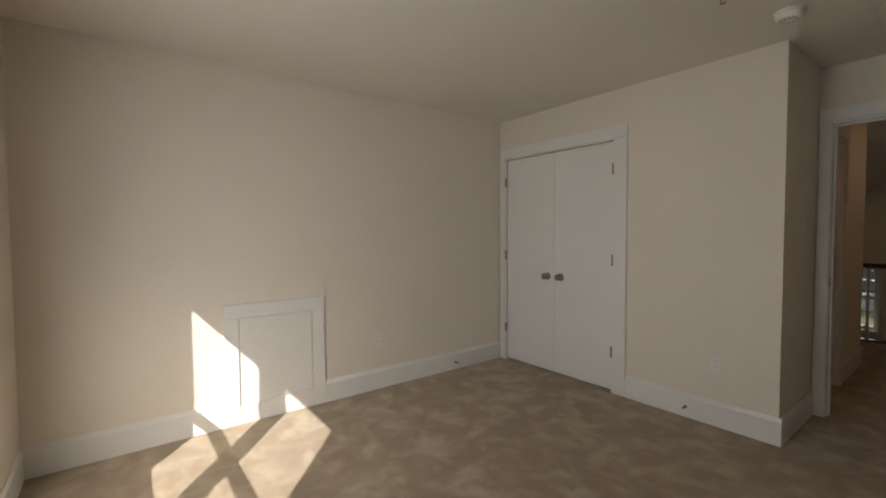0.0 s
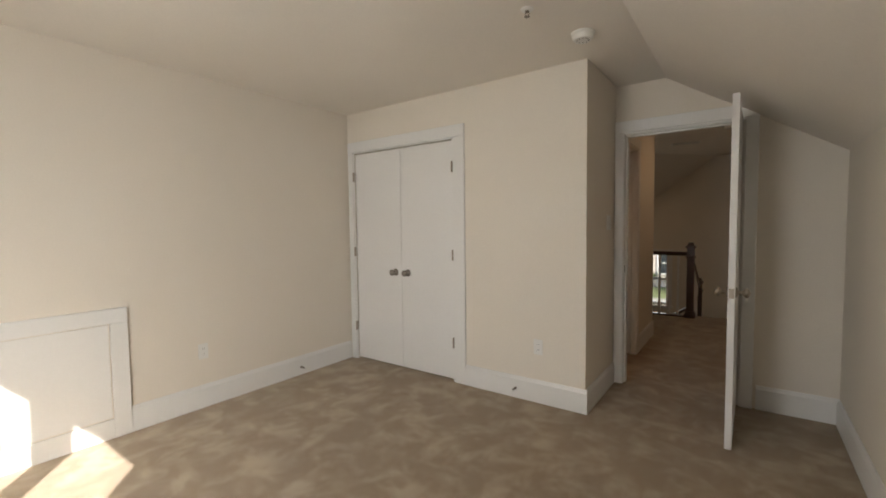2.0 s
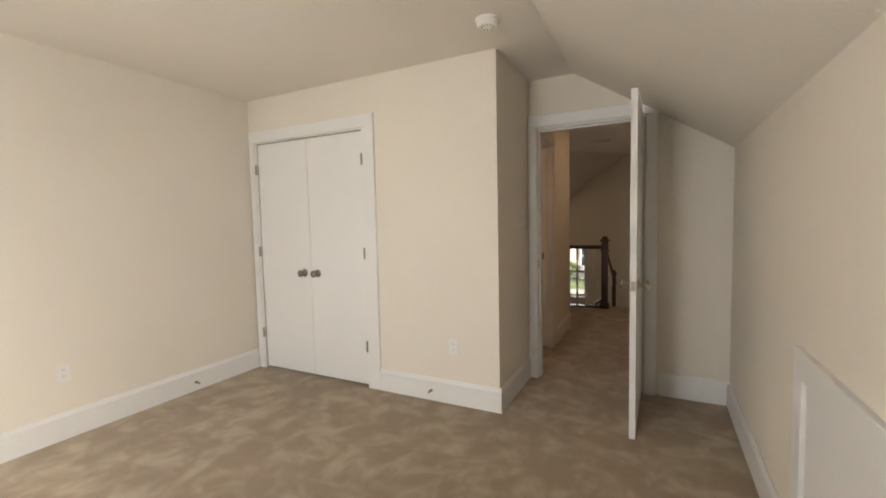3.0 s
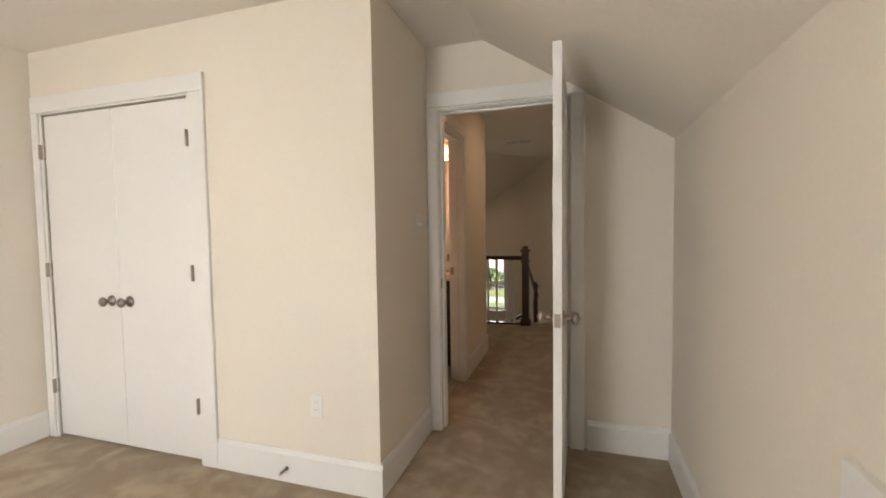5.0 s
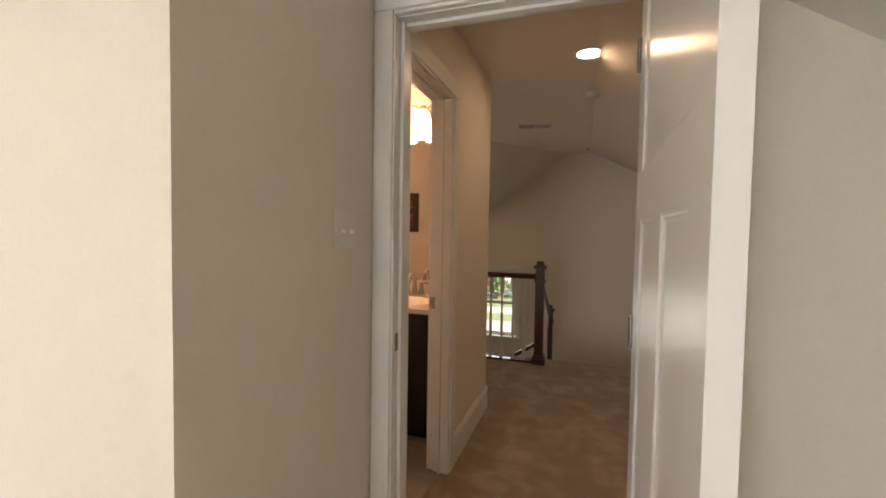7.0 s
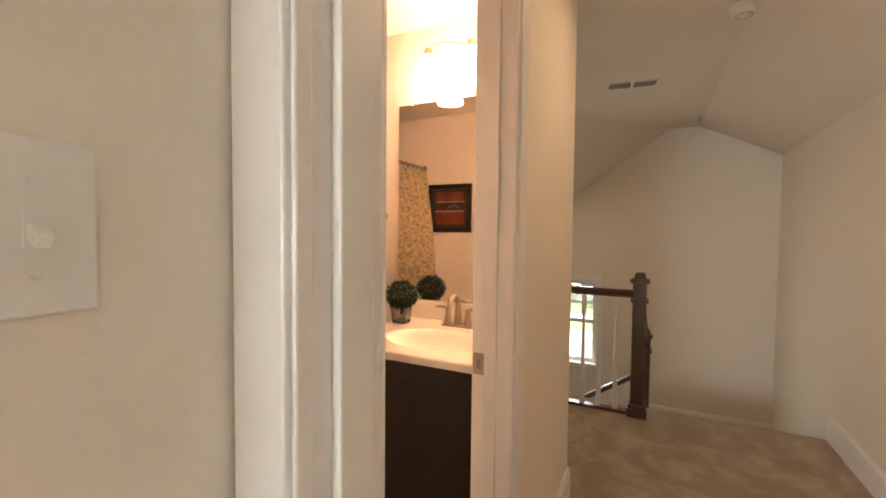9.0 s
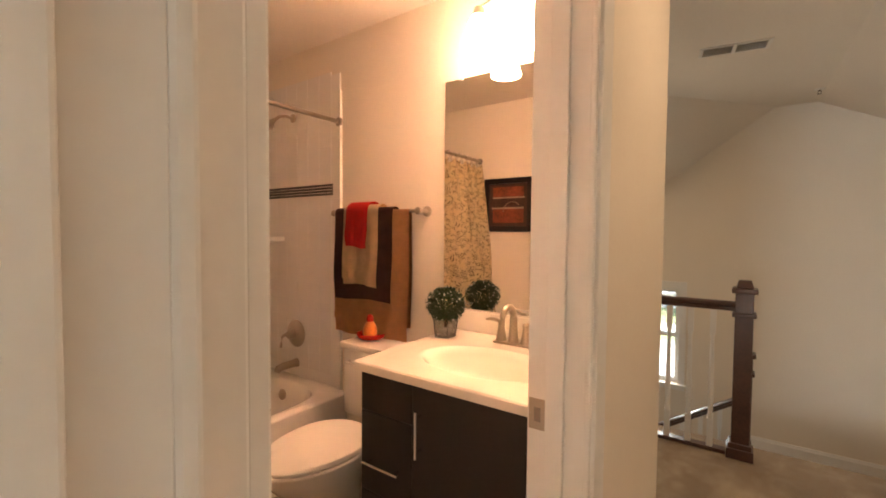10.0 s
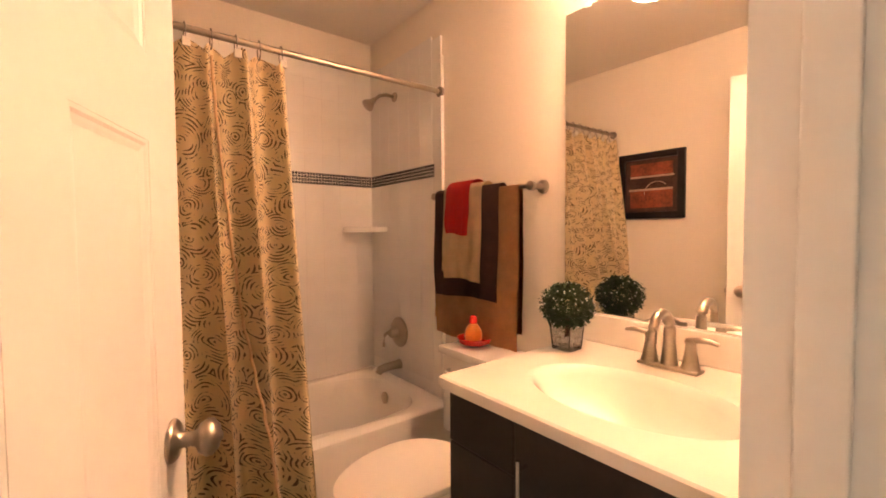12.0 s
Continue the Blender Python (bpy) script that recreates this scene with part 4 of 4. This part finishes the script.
def vanity_light():
    t = thing("vanity_light", "brushed nickel vanity light with three lit glass shades", "wall light")
    xs, zc = (-1.295, -1.065, -0.835), 2.212
    bm = bmesh.new()
    turned(bm, [(0.062, 0), (0.060, 0.012), (0.030, 0.022), (0.016, 0.05)], along((-1.065, 5.768, zc), (0, -1, 0)) @ Matrix.Diagonal((1.5, 1, 1.4, 1)), 32)
    part("wall_plate", bm, NICKEL, t, smooth=True)
    for s in (-1, 1):
        bm = bmesh.new()
        tube(bm, [(-1.065 + s * x, 5.635, zc + 0.035 + z) for x, z in ((0, -0.03), (0.05, 0.0), (0.10, 0.018), (0.16, 0.025), (0.215, 0.012), (0.245, -0.012))], 0.007, 10)
        part("scroll_arm", bm, NICKEL, t, smooth=True)
    bm = bmesh.new()
    tube(bm, [(-1.065, 5.73, zc), (-1.065, 5.635, zc + 0.01)], 0.012, 12)
    part("stem", bm, NICKEL, t, smooth=True)
    for x in xs:
        bm = bmesh.new()
        turned(bm, [(0.020, zc + 0.045), (0.024, zc + 0.03), (0.024, zc + 0.005)], Matrix.Translation((x, 5.635, 0)), 20)
        f = part("socket_cup", bm, NICKEL, t, smooth=True)
        bm = bmesh.new()
        prof = [(0.030, 0.0), (0.045, -0.03), (0.058, -0.08), (0.062, -0.13), (0.072, -0.165), (0.069, -0.165), (0.059, -0.13), (0.055, -0.08), (0.042, -0.03), (0.027, -0.004)]
        rings = [[bm.verts.new((x + r * math.cos(2 * math.pi * k / 32), 5.635 + r * math.sin(2 * math.pi * k / 32), zc + 0.008 + h)) for k in range(32)] for r, h in prof]
        for a, b in zip(rings, rings[1:]):
            for i in range(32):
                j = (i + 1) % 32
                bm.faces.new((a[i], a[j], b[j], b[i]))
        part("shade", bm, SHADE, f, "lit frosted glass bell shade", smooth=True)
        lamp("bulb", "POINT", BULB_POWER, (1.0, 0.55, 0.34), Matrix.Translation(Vector((x, 5.635, zc - 0.125)) + HALL), 0.03)


vanity_light()


# ---- bathroom: toilet, towels, small things ----
def toilet():
    t = thing("toilet", "white porcelain toilet with closed lid beside the vanity", "toilet", pose(-1.81, 0, 0.0))
    n = 40

    def egg(bm, f, z, yo=0.0, fy=1.0):
        out = []
        for k in range(n):
            a = 2 * math.pi * k / n
            s = math.sin(a)
            out.append(bm.verts.new((0.185 * f * math.cos(a), 5.26 + yo + (0.30 if s < 0 else 0.20) * f * fy * s, z)))
        return out

    def loft(name, rows, mat=PORCELAIN, label=""):
        bm = bmesh.new()
        ls = [egg(bm, *r) for r in rows]
        for a, b in zip(ls, ls[1:]):
            for i in range(n):
                j = (i + 1) % n
                bm.faces.new((a[i], a[j], b[j], b[i]))
        bm.faces.new(ls[0][::-1])
        bm.faces.new(ls[-1])
        return part(name, bm, mat, t, label, smooth=True)
    loft("bowl", [(0.62, 0, 0.06, 0.9), (0.60, 0.06, 0.06, 0.9), (0.58, 0.16, 0.05, 0.9), (0.70, 0.24, 0.03), (0.88, 0.32, 0.01), (0.96, 0.37, 0.0), (0.97, 0.388, 0.0)])
    loft("seat", [(0.99, 0.390), (1.0, 0.394), (1.0, 0.402), (0.985, 0.407)], PLASTIC)
    loft("lid", [(0.985, 0.410), (1.0, 0.414), (1.0, 0.424), (0.97, 0.431), (0.60, 0.438), (0.05, 0.440)], PLASTIC)
    part("tank", boxes((-0.225, 0.225, 5.555, 5.755, 0.385, 0.725)), PORCELAIN, t, bevel=0.015, smooth=True)
    part("tank_lid", boxes((-0.238, 0.238, 5.540, 5.757, 0.7255, 0.760)), PORCELAIN, t, bevel=0.010, smooth=True)
    bm = bmesh.new()
    tube(bm, [(-0.17, 5.556, 0.665), (-0.17, 5.535, 0.665), (-0.12, 5.530, 0.660), (-0.10, 5.530, 0.658)], 0.007, 10)
    part("flush_lever", bm, CHROME, t, "chrome flush lever", smooth=True)


toilet()

BZ, BY = 1.425, 5.695
bar = thing("towel_bar", "brushed nickel towel bar on the bathroom wall", "towel bar")
bm = bmesh.new()
tube(bm, [(-2.262, BY, BZ), (-1.655, BY, BZ)], 0.0085, 14)
part("bar", bm, NICKEL, bar, smooth=True)
for x in (-2.262, -1.655):
    bm = bmesh.new()
    turned(bm, [(0.027, 0), (0.026, 0.008), (0.013, 0.018), (0.011, 0.055), (0.017, 0.062), (0.018, 0.082), (0.010, 0.088)], along((x, 5.768, BZ), (0, -1, 0)), 20)
    part("bracket", bm, NICKEL, bar, smooth=True)


def towel(x0, x1, drop, layer, mat, label, band=None):
    """A towel folded over the bar: front fall, bend and back fall, with soft edges and a woven band."""
    t = thing("towel", label, "towel", group="towels on the bar")
    r = 0.0105 + 0.0115 * layer
    prof = [(r, -drop * 0.9 + 0.0)] + [(r, -drop * 0.9 * (1 - k / 8)) for k in range(1, 8)]
    prof += [(r * math.cos(a), r * math.sin(a)) for a in [math.pi * k / 8 for k in range(9)]]
    prof += [(-r - 0.004 * math.sin(k / 14 * 3.1), -drop * k / 14) for k in range(1, 15)]
    nx = 26
    bm = bmesh.new()
    grid = []
    for i in range(nx + 1):
        u = i / nx
        row = []
        for k, (dy, dz) in enumerate(prof):
            fall = max(0, -dz) / drop
            side = -1 if dy < 0 else 0
            wave = side * 0.0045 * fall * (1 + math.sin(9 * u)) + side * 0.004 * fall * math.sin(23 * u + 3 * fall)
            row.append(bm.verts.new((x0 + (x1 - x0) * u + 0.006 * math.sin(7 * fall + 5 * u) * fall, BY + dy + wave, BZ + dz - 0.006 * fall * math.sin(5 * u + layer))))
        grid.append(row)
    for i in range(nx):
        for k in range(len(prof) - 1):
            bm.faces.new((grid[i][k], grid[i + 1][k], grid[i + 1][k + 1], grid[i][k + 1]))
    bmesh.ops.solidify(bm, geom=bm.faces[:], thickness=-0.006)
    part("cloth", bm, mat, t, smooth=True)
    if band:
        z = BZ - drop * 0.86
        bm = bmesh.new()
        rows = []
        for i in range(nx + 1):
            u = i / nx
            y = BY - r - 0.004 * math.sin(0.86 * 3.1) - 0.0045 * 0.86 * (1 + math.sin(9 * u)) - 0.004 * 0.86 * math.sin(23 * u + 2.6) - 0.0092
            rows.append([bm.verts.new((x0 + 0.004 + (x1 - x0 - 0.008) * u, y, z + d)) for d in (-0.022, 0.022)])
        for a, b in zip(rows, rows[1:]):
            bm.faces.new((a[0], b[0], b[1], a[1]))
        bmesh.ops.solidify(bm, geom=bm.faces[:], thickness=0.002)
        part("woven_band", bm, band, t, "flat woven border", smooth=True)


towel(-2.235, -1.705, 0.655, 0, TAN, "tan bath towel hanging lowest over the bar", TAN)
towel(-2.225, -1.80, 0.465, 1.3, BROWN, "dark brown towel folded over the tan one")
towel(-2.140, -1.885, 0.385, 2.6, BEIGE, "beige hand towel folded over the brown towel", BEIGE)
towel(-2.105, -1.945, 0.185, 3.9, RED, "bright red washcloth on top of the towels")


def topiary():
    x, y = -1.425, 5.60
    t = thing("potted_topiary", "small boxwood ball with white flecks in a glass vase", "plant", pose(x, y, VT))
    bm = bmesh.new()
    rings = []
    for s, z in ((0.033, 0.0), (0.040, 0.085), (0.036, 0.085), (0.030, 0.012)):
        rings.append([bm.verts.new((s * sx, s * sy, z)) for sx, sy in ((-1, -1), (1, -1), (1, 1), (-1, 1))])
    for a, b in zip(rings, rings[1:]):
        for i in range(4):
            j = (i + 1) % 4
            bm.faces.new((a[i], a[j], b[j], b[i]))
    bm.faces.new(rings[0][::-1])
    bm.faces.new(rings[-1])
    v = part("glass_vase", bm, GLASS, t, "clear square glass vase")
    rng = random.Random(4)
    bm = bmesh.new()
    for k in range(26):
        vs = bmesh.ops.create_icosphere(bm, subdivisions=1, radius=rng.uniform(0.006, 0.009))["verts"]
        bmesh.ops.translate(bm, verts=vs, vec=(rng.uniform(-0.02, 0.02), rng.uniform(-0.02, 0.02), rng.uniform(0.021, 0.05)))
    part("pebbles", bm, GROUT, v, "pale pebbles", smooth=True)
    bm = bmesh.new()
    tube(bm, [(0, 0, 0.03), (0.002, 0, 0.07), (0, 0, 0.12)], 0.007, 8)
    part("stem", bm, WALNUT, t, smooth=True)
    leaves, dots = bmesh.new(), bmesh.new()
    for k in range(2800):
        d = Vector((rng.gauss(0, 1), rng.gauss(0, 1), rng.gauss(0, 1))).normalized()
        rr = rng.uniform(0.050, 0.080) * (1 + 0.10 * noise.noise(d * 3))
        c = Vector((d.x * rr * 1.05, d.y * rr * 1.05, 0.142 + d.z * rr * 0.88))
        if c.z < 0.082:
            continue
        m = Matrix.Translation(c) @ (d + 0.7 * Vector((rng.gauss(0, 1), rng.gauss(0, 1), rng.gauss(0, 1)))).to_track_quat("X", "Z").to_matrix().to_4x4()
        l, w = rng.uniform(0.010, 0.017), rng.uniform(0.0045, 0.007)
        vs = [leaves.verts.new(m @ Vector(p)) for p in ((0, 0, 0), (l * 0.5, w, 0.0015), (l, 0, 0), (l * 0.5, -w, 0.0015))]
        leaves.faces.new(vs)
    for k in range(70):
        d = Vector((rng.gauss(0, 1), rng.gauss(0, 1), rng.gauss(0, 1) + 0.3)).normalized()
        m = Matrix.Translation((d.x * 0.087, d.y * 0.087, 0.142 + d.z * 0.076))
        bmesh.ops.create_icosphere(dots, subdivisions=1, radius=0.0028, matrix=m)
    part("foliage", leaves, LEAF, t, "small dark green leaves")["kind"] = "stuff"
    part("flower_flecks", dots, PETAL, t, "white flower flecks")["kind"] = "stuff"


topiary()


def tank_ornament():
    t = thing("tank_ornament", "red dish with an orange bottle and red stopper on the tank", "ornament", pose(-1.93, 5.655, 0.772))
    red = material("red_glaze", (0.50, 0.02, 0.012), 0.25, vary=0.1, bump=0)
    orange = material("orange_glaze", (0.62, 0.20, 0.03), 0.3, vary=0.15, bump=0)
    bm = bmesh.new()
    turned(bm, [(0.060, 0), (0.072, 0.008), (0.078, 0.026), (0.074, 0.028), (0.060, 0.016), (0.003, 0.012)], Matrix(), 28)
    part("dish", bm, red, t, "red dish", smooth=True)
    bm = bmesh.new()
    turned(bm, [(0.034, 0.013), (0.038, 0.03), (0.036, 0.055), (0.024, 0.078), (0.016, 0.088)], Matrix.Translation((0.0, -0.01, 0)), 24)
    b = part("bottle", bm, orange, t, "orange bottle", smooth=True)
    bm = bmesh.new()
    turned(bm, [(0.017, 0.088), (0.019, 0.10), (0.014, 0.118), (0.004, 0.124)], Matrix.Translation((0.0, -0.01, 0)), 20)
    part("stopper", bm, red, b, "red stopper", smooth=True)


tank_ornament()


def wall_picture():
    x0, x1, z0, z1, y = -2.235, -1.785, 1.335, 1.790, 4.147
    t = thing("framed_picture", "square abstract print in red and brown, black frame", "picture")
    f = 0.045
    black = material("black_frame_lacquer", (0.012, 0.010, 0.009), 0.3, vary=0.2, bump=0)
    part("frame", boxes((x0, x0 + f, y, y + 0.025, z0, z1), (x1 - f, x1, y, y + 0.025, z0, z1), (x0 + f, x1 - f, y, y + 0.025, z0, z0 + f), (x0 + f, x1 - f, y, y + 0.025, z1 - f, z1)), black, t, bevel=0.003)
    rust = material("rust_print", (0.20, 0.045, 0.022), 0.5, vary=0.5, scale=12, fine=60, bump=0)
    dark = material("dark_print", (0.055, 0.026, 0.020), 0.5, vary=0.4, scale=12, fine=60, bump=0)
    pale = material("pale_print", (0.33, 0.25, 0.19), 0.5, vary=0.3, scale=12, fine=60, bump=0)
    p = part("print", boxes((x0 + f, x1 - f, y, y + 0.008, z0 + f, z1 - f)), dark, t)
    zm = (z0 + z1) / 2
    part("colour_field", boxes((x0 + 0.08, x1 - 0.08, y + 0.008, y + 0.0088, zm + 0.07, z1 - 0.075), (x0 + 0.08, x1 - 0.08, y + 0.008, y + 0.0088, z0 + 0.075, zm - 0.03)), rust, p, "rust red fields")
    part("stroke", boxes((x0 + 0.08, x1 - 0.07, y + 0.0089, y + 0.0094, zm + 0.055, zm + 0.068), (x0 + 0.07, x1 - 0.08, y + 0.0089, y + 0.0094, zm - 0.035, zm - 0.020)), pale, p, "pale brush strokes")
    bm = bmesh.new()
    tube(bm, [(-1.97 + 0.085 * math.cos(a), y + 0.0085, zm - 0.06 + 0.085 * math.sin(a)) for a in [math.pi * k / 16 for k in range(4, 17)]], 0.003, 6)
    part("arc", bm, pale, p, "pale arc")


wall_picture()

# ---- outside the stair window ----
ORIGIN[0] = Vector((0, 0, 0))
GRASS = material("lawn", (0.15, 0.18, 0.075), 0.9, vary=0.35, scale=0.6, fine=20, bump=0)
BARK = material("bark", (0.10, 0.075, 0.055), 0.9, vary=0.3, fine=30)
FOLIAGE = material("tree_leaf", (0.12, 0.16, 0.06), 0.5, vary=0.45, scale=3, fine=20, bump=0)
GZ = -3.0
structure("ground", boxes((-600, 600, -600, 600, GZ - 0.5, GZ)), GRASS, "sunlit green lawn reaching to the horizon", "lawn")
CONCRETE = material("sunlit_concrete", (0.36, 0.35, 0.32), 0.9, vary=0.12, scale=0.8, fine=30)
SIDING = material("pale_siding", (0.62, 0.55, 0.49), 0.7, vary=0.06, scale=1.0, fine=30)
SHINGLE = material("grey_shingle", (0.10, 0.095, 0.09), 0.9, vary=0.3, fine=15)
DARKGLASS = material("dark_window_glass", (0.03, 0.035, 0.04), 0.08, vary=0.1, bump=0)
structure("road", boxes((-200, 200, 16.5, 23.2, GZ, GZ + 0.02)), CONCRETE, "pale concrete street beyond the lawn", "road")
structure("pavement", boxes((-200, 200, 25.4, 26.6, GZ, GZ + 0.10)), CONCRETE, "pale concrete footpath across the street", "pavement")


def house(x, y):
    """A two-storey sided house: lapped boards, gable roof, a row of windows on each floor and a door."""
    t = thing("house", "pale sided two-storey house across the street", "house", pose(x, y, GZ))
    bm = boxes((-6, 6, 0.06, 8, 0, 5.6))
    for k in range(28):
        vs = box(bm, -6.02, 6.02, 0, 0.06, 0.2 * k, 0.2 * k + 0.197)
        for v in vs:
            if v.co.z > 0.2 * k + 0.1 and v.co.y < 0.01:
                v.co.y += 0.025
    part("wall", bm, SIDING, t)
    bm = bmesh.new()
    prism(bm, [(-6.5, -0.5, 5.5), (6.5, -0.5, 5.5), (6.5, 4, 8.0), (-6.5, 4, 8.0)], 0.18)
    prism(bm, [(-6.5, 4, 8.0), (6.5, 4, 8.0), (6.5, 8.5, 5.5), (-6.5, 8.5, 5.5)], 0.18)
    part("roof", bm, SHINGLE, t, "grey shingled gable roof")
    for z in (0.95, 3.6):
        for u in (-4.4, -2.2, 2.2, 4.4):
            w = part("window", boxes((u - 0.5, u + 0.5, -0.03, 0.0, z, z + 1.4)), DARKGLASS, t, "dark sash window")
            part("frame", boxes((u - 0.6, u - 0.5, -0.06, 0, z - 0.1, z + 1.5), (u + 0.5, u + 0.6, -0.06, 0, z - 0.1, z + 1.5), (u - 0.5, u + 0.5, -0.06, 0, z - 0.1, z),
                                (u - 0.5, u + 0.5, -0.06, 0, z + 1.4, z + 1.5), (u - 0.5, u + 0.5, -0.05, -0.03, z + 0.67, z + 0.73)), TRIM, w, "white window frame")
    d = part("door", boxes((-0.45, 0.45, -0.04, 0, 0.2, 2.25)), WALNUT, t, "dark wooden front door")
    part("frame", boxes((-0.56, -0.45, -0.07, 0, 0.2, 2.35), (0.45, 0.56, -0.07, 0, 0.2, 2.35), (-0.45, 0.45, -0.07, 0, 2.25, 2.35)), TRIM, d)
    part("step", boxes((-0.9, 0.9, -1.0, 0, 0, 0.19)), CONCRETE, t, "concrete door step")


house(-6.2, 32.0)


def tree(x, y, h, seed, label):
    rng = random.Random(seed)
    t = thing("tree", label, "tree", pose(x, y, GZ), "street trees")
    bm = bmesh.new()
    tube(bm, [(0, 0, -0.1), (0.03, 0.02, h * 0.2), (-0.05, 0.05, h * 0.42), (0.02, 0, h * 0.75)], [0.2, 0.16, 0.12, 0.04], 10)
    tips = []
    for k in range(9):
        a, z = rng.uniform(0, 6.28), h * rng.uniform(0.28, 0.62)
        tip = Vector((math.cos(a), math.sin(a), 0)) * h * rng.uniform(0.16, 0.30) + Vector((0, 0, z + h * rng.uniform(0.1, 0.24)))
        tube(bm, [(0, 0, z), (tip.x * 0.5, tip.y * 0.5, z + (tip.z - z) * 0.35), tip], [0.07, 0.045, 0.015], 6)
        tips.append(tip)
    part("trunk", bm, BARK, t, smooth=True)
    bm = bmesh.new()
    tips.append(Vector((0, 0, h * 0.85)))
    for k in range(2600):
        c = rng.choice(tips) + Vector((rng.gauss(0, 1), rng.gauss(0, 1), rng.gauss(0, 0.7))) * h * 0.085
        m = Matrix.Translation(c) @ Euler((rng.uniform(0, 6), rng.uniform(0, 6), rng.uniform(0, 6))).to_matrix().to_4x4()
        l, w = rng.uniform(0.12, 0.22), rng.uniform(0.05, 0.09)
        bm.faces.new([bm.verts.new(m @ Vector(p)) for p in ((0, 0, 0), (l * 0.5, w, 0.02), (l, 0, 0), (l * 0.5, -w, 0.02))])
    part("crown", bm, FOLIAGE, t)["kind"] = "stuff"


tree(-1.2, 29.0, 4.2, 1, "leafy green tree before the pale house")
tree(-8.6, 29.5, 3.4, 2, "small leafy tree before the pale house")
tree(-5.2, 30.2, 1.5, 4, "low leafy shrub by the house front")
tree(-14.5, 38, 9.0, 3, "tall leafy tree beside the house")
tree(3.5, 40, 9.0, 5, "tall leafy tree beside the house")

# ---- glazed tile of the tub surround ----
ORIGIN[0] = HALL
P = 0.108


def tile_mesh(w, h):
    bm = boxes((-w / 2, w / 2, -0.003, 0.003, -h / 2, h / 2))
    for v in bm.verts:
        if v.co.y < 0:
            v.co.x *= 0.995
            v.co.z *= 0.995
    return mesh_of("tile", bm, TILE)


tile_data = tile_mesh(P - 0.0006, P - 0.0006)
surround = thing("tile_wall", "glazed white square tiles behind the tub, mosaic band", "tiled wall")
surround["kind"] = "structure"
part("grout_bed", boxes((-3.029, -3.0214, 4.131, 5.7615, 0.37, 2.235)), GROUT, surround)
side = thing("tile_wall", "glazed white square tiles on the shower wall, mosaic band", "tiled wall")
side["kind"] = "structure"
part("grout_bed", boxes((-3.024, -2.2925, 5.7614, 5.769, 0.37, 2.235)), GROUT, side)
BAND0, BAND1 = 1.535, 1.605
levels = [BAND0 - P * (k + 0.5) for k in range(11)] + [BAND1 + P * (k + 0.5) for k in range(6)]
for z in levels:
    if z - P / 2 < 0.36 or z + P / 2 > 2.26:
        continue
    for k in range(15):
        o = new("tile", tile_data)
        o.parent = surround
        o.location, o.rotation_euler = (-3.0235, 5.760 - P * (k + 0.5), z), (0, 0, math.pi / 2)
    for k in range(6):
        o = new("tile", tile_data)
        o.parent = side
        o.location = (-3.016 + P * (k + 0.5), 5.7635, z)
m1 = material("mosaic_dark", (0.05, 0.045, 0.05), 0.2, vary=0.6, scale=25, fine=60, bump=0)


def mosaic(parent, count, place):
    bm = bmesh.new()
    q = (BAND1 - BAND0) / 4
    for r in range(4):
        for k in range(count):
            c = place(q * (k + 0.5), BAND0 + q * (r + 0.5))
            s = q / 2 - 0.0013
            if parent is surround:
                box(bm, c[0] - 0.002, c[0] + 0.003, c[1] - s, c[1] + s, c[2] - s, c[2] + s)
            else:
                box(bm, c[0] - s, c[0] + s, c[1] - 0.003, c[1] + 0.002, c[2] - s, c[2] + s)
    part("mosaic_band", bm, m1, parent, "dark glass mosaic tiles")["kind"] = "stuff"


mosaic(surround, 92, lambda u, z: (-3.0235, 5.760 - u, z))
mosaic(side, 38, lambda u, z: (-3.016 + u, 5.7635, z))
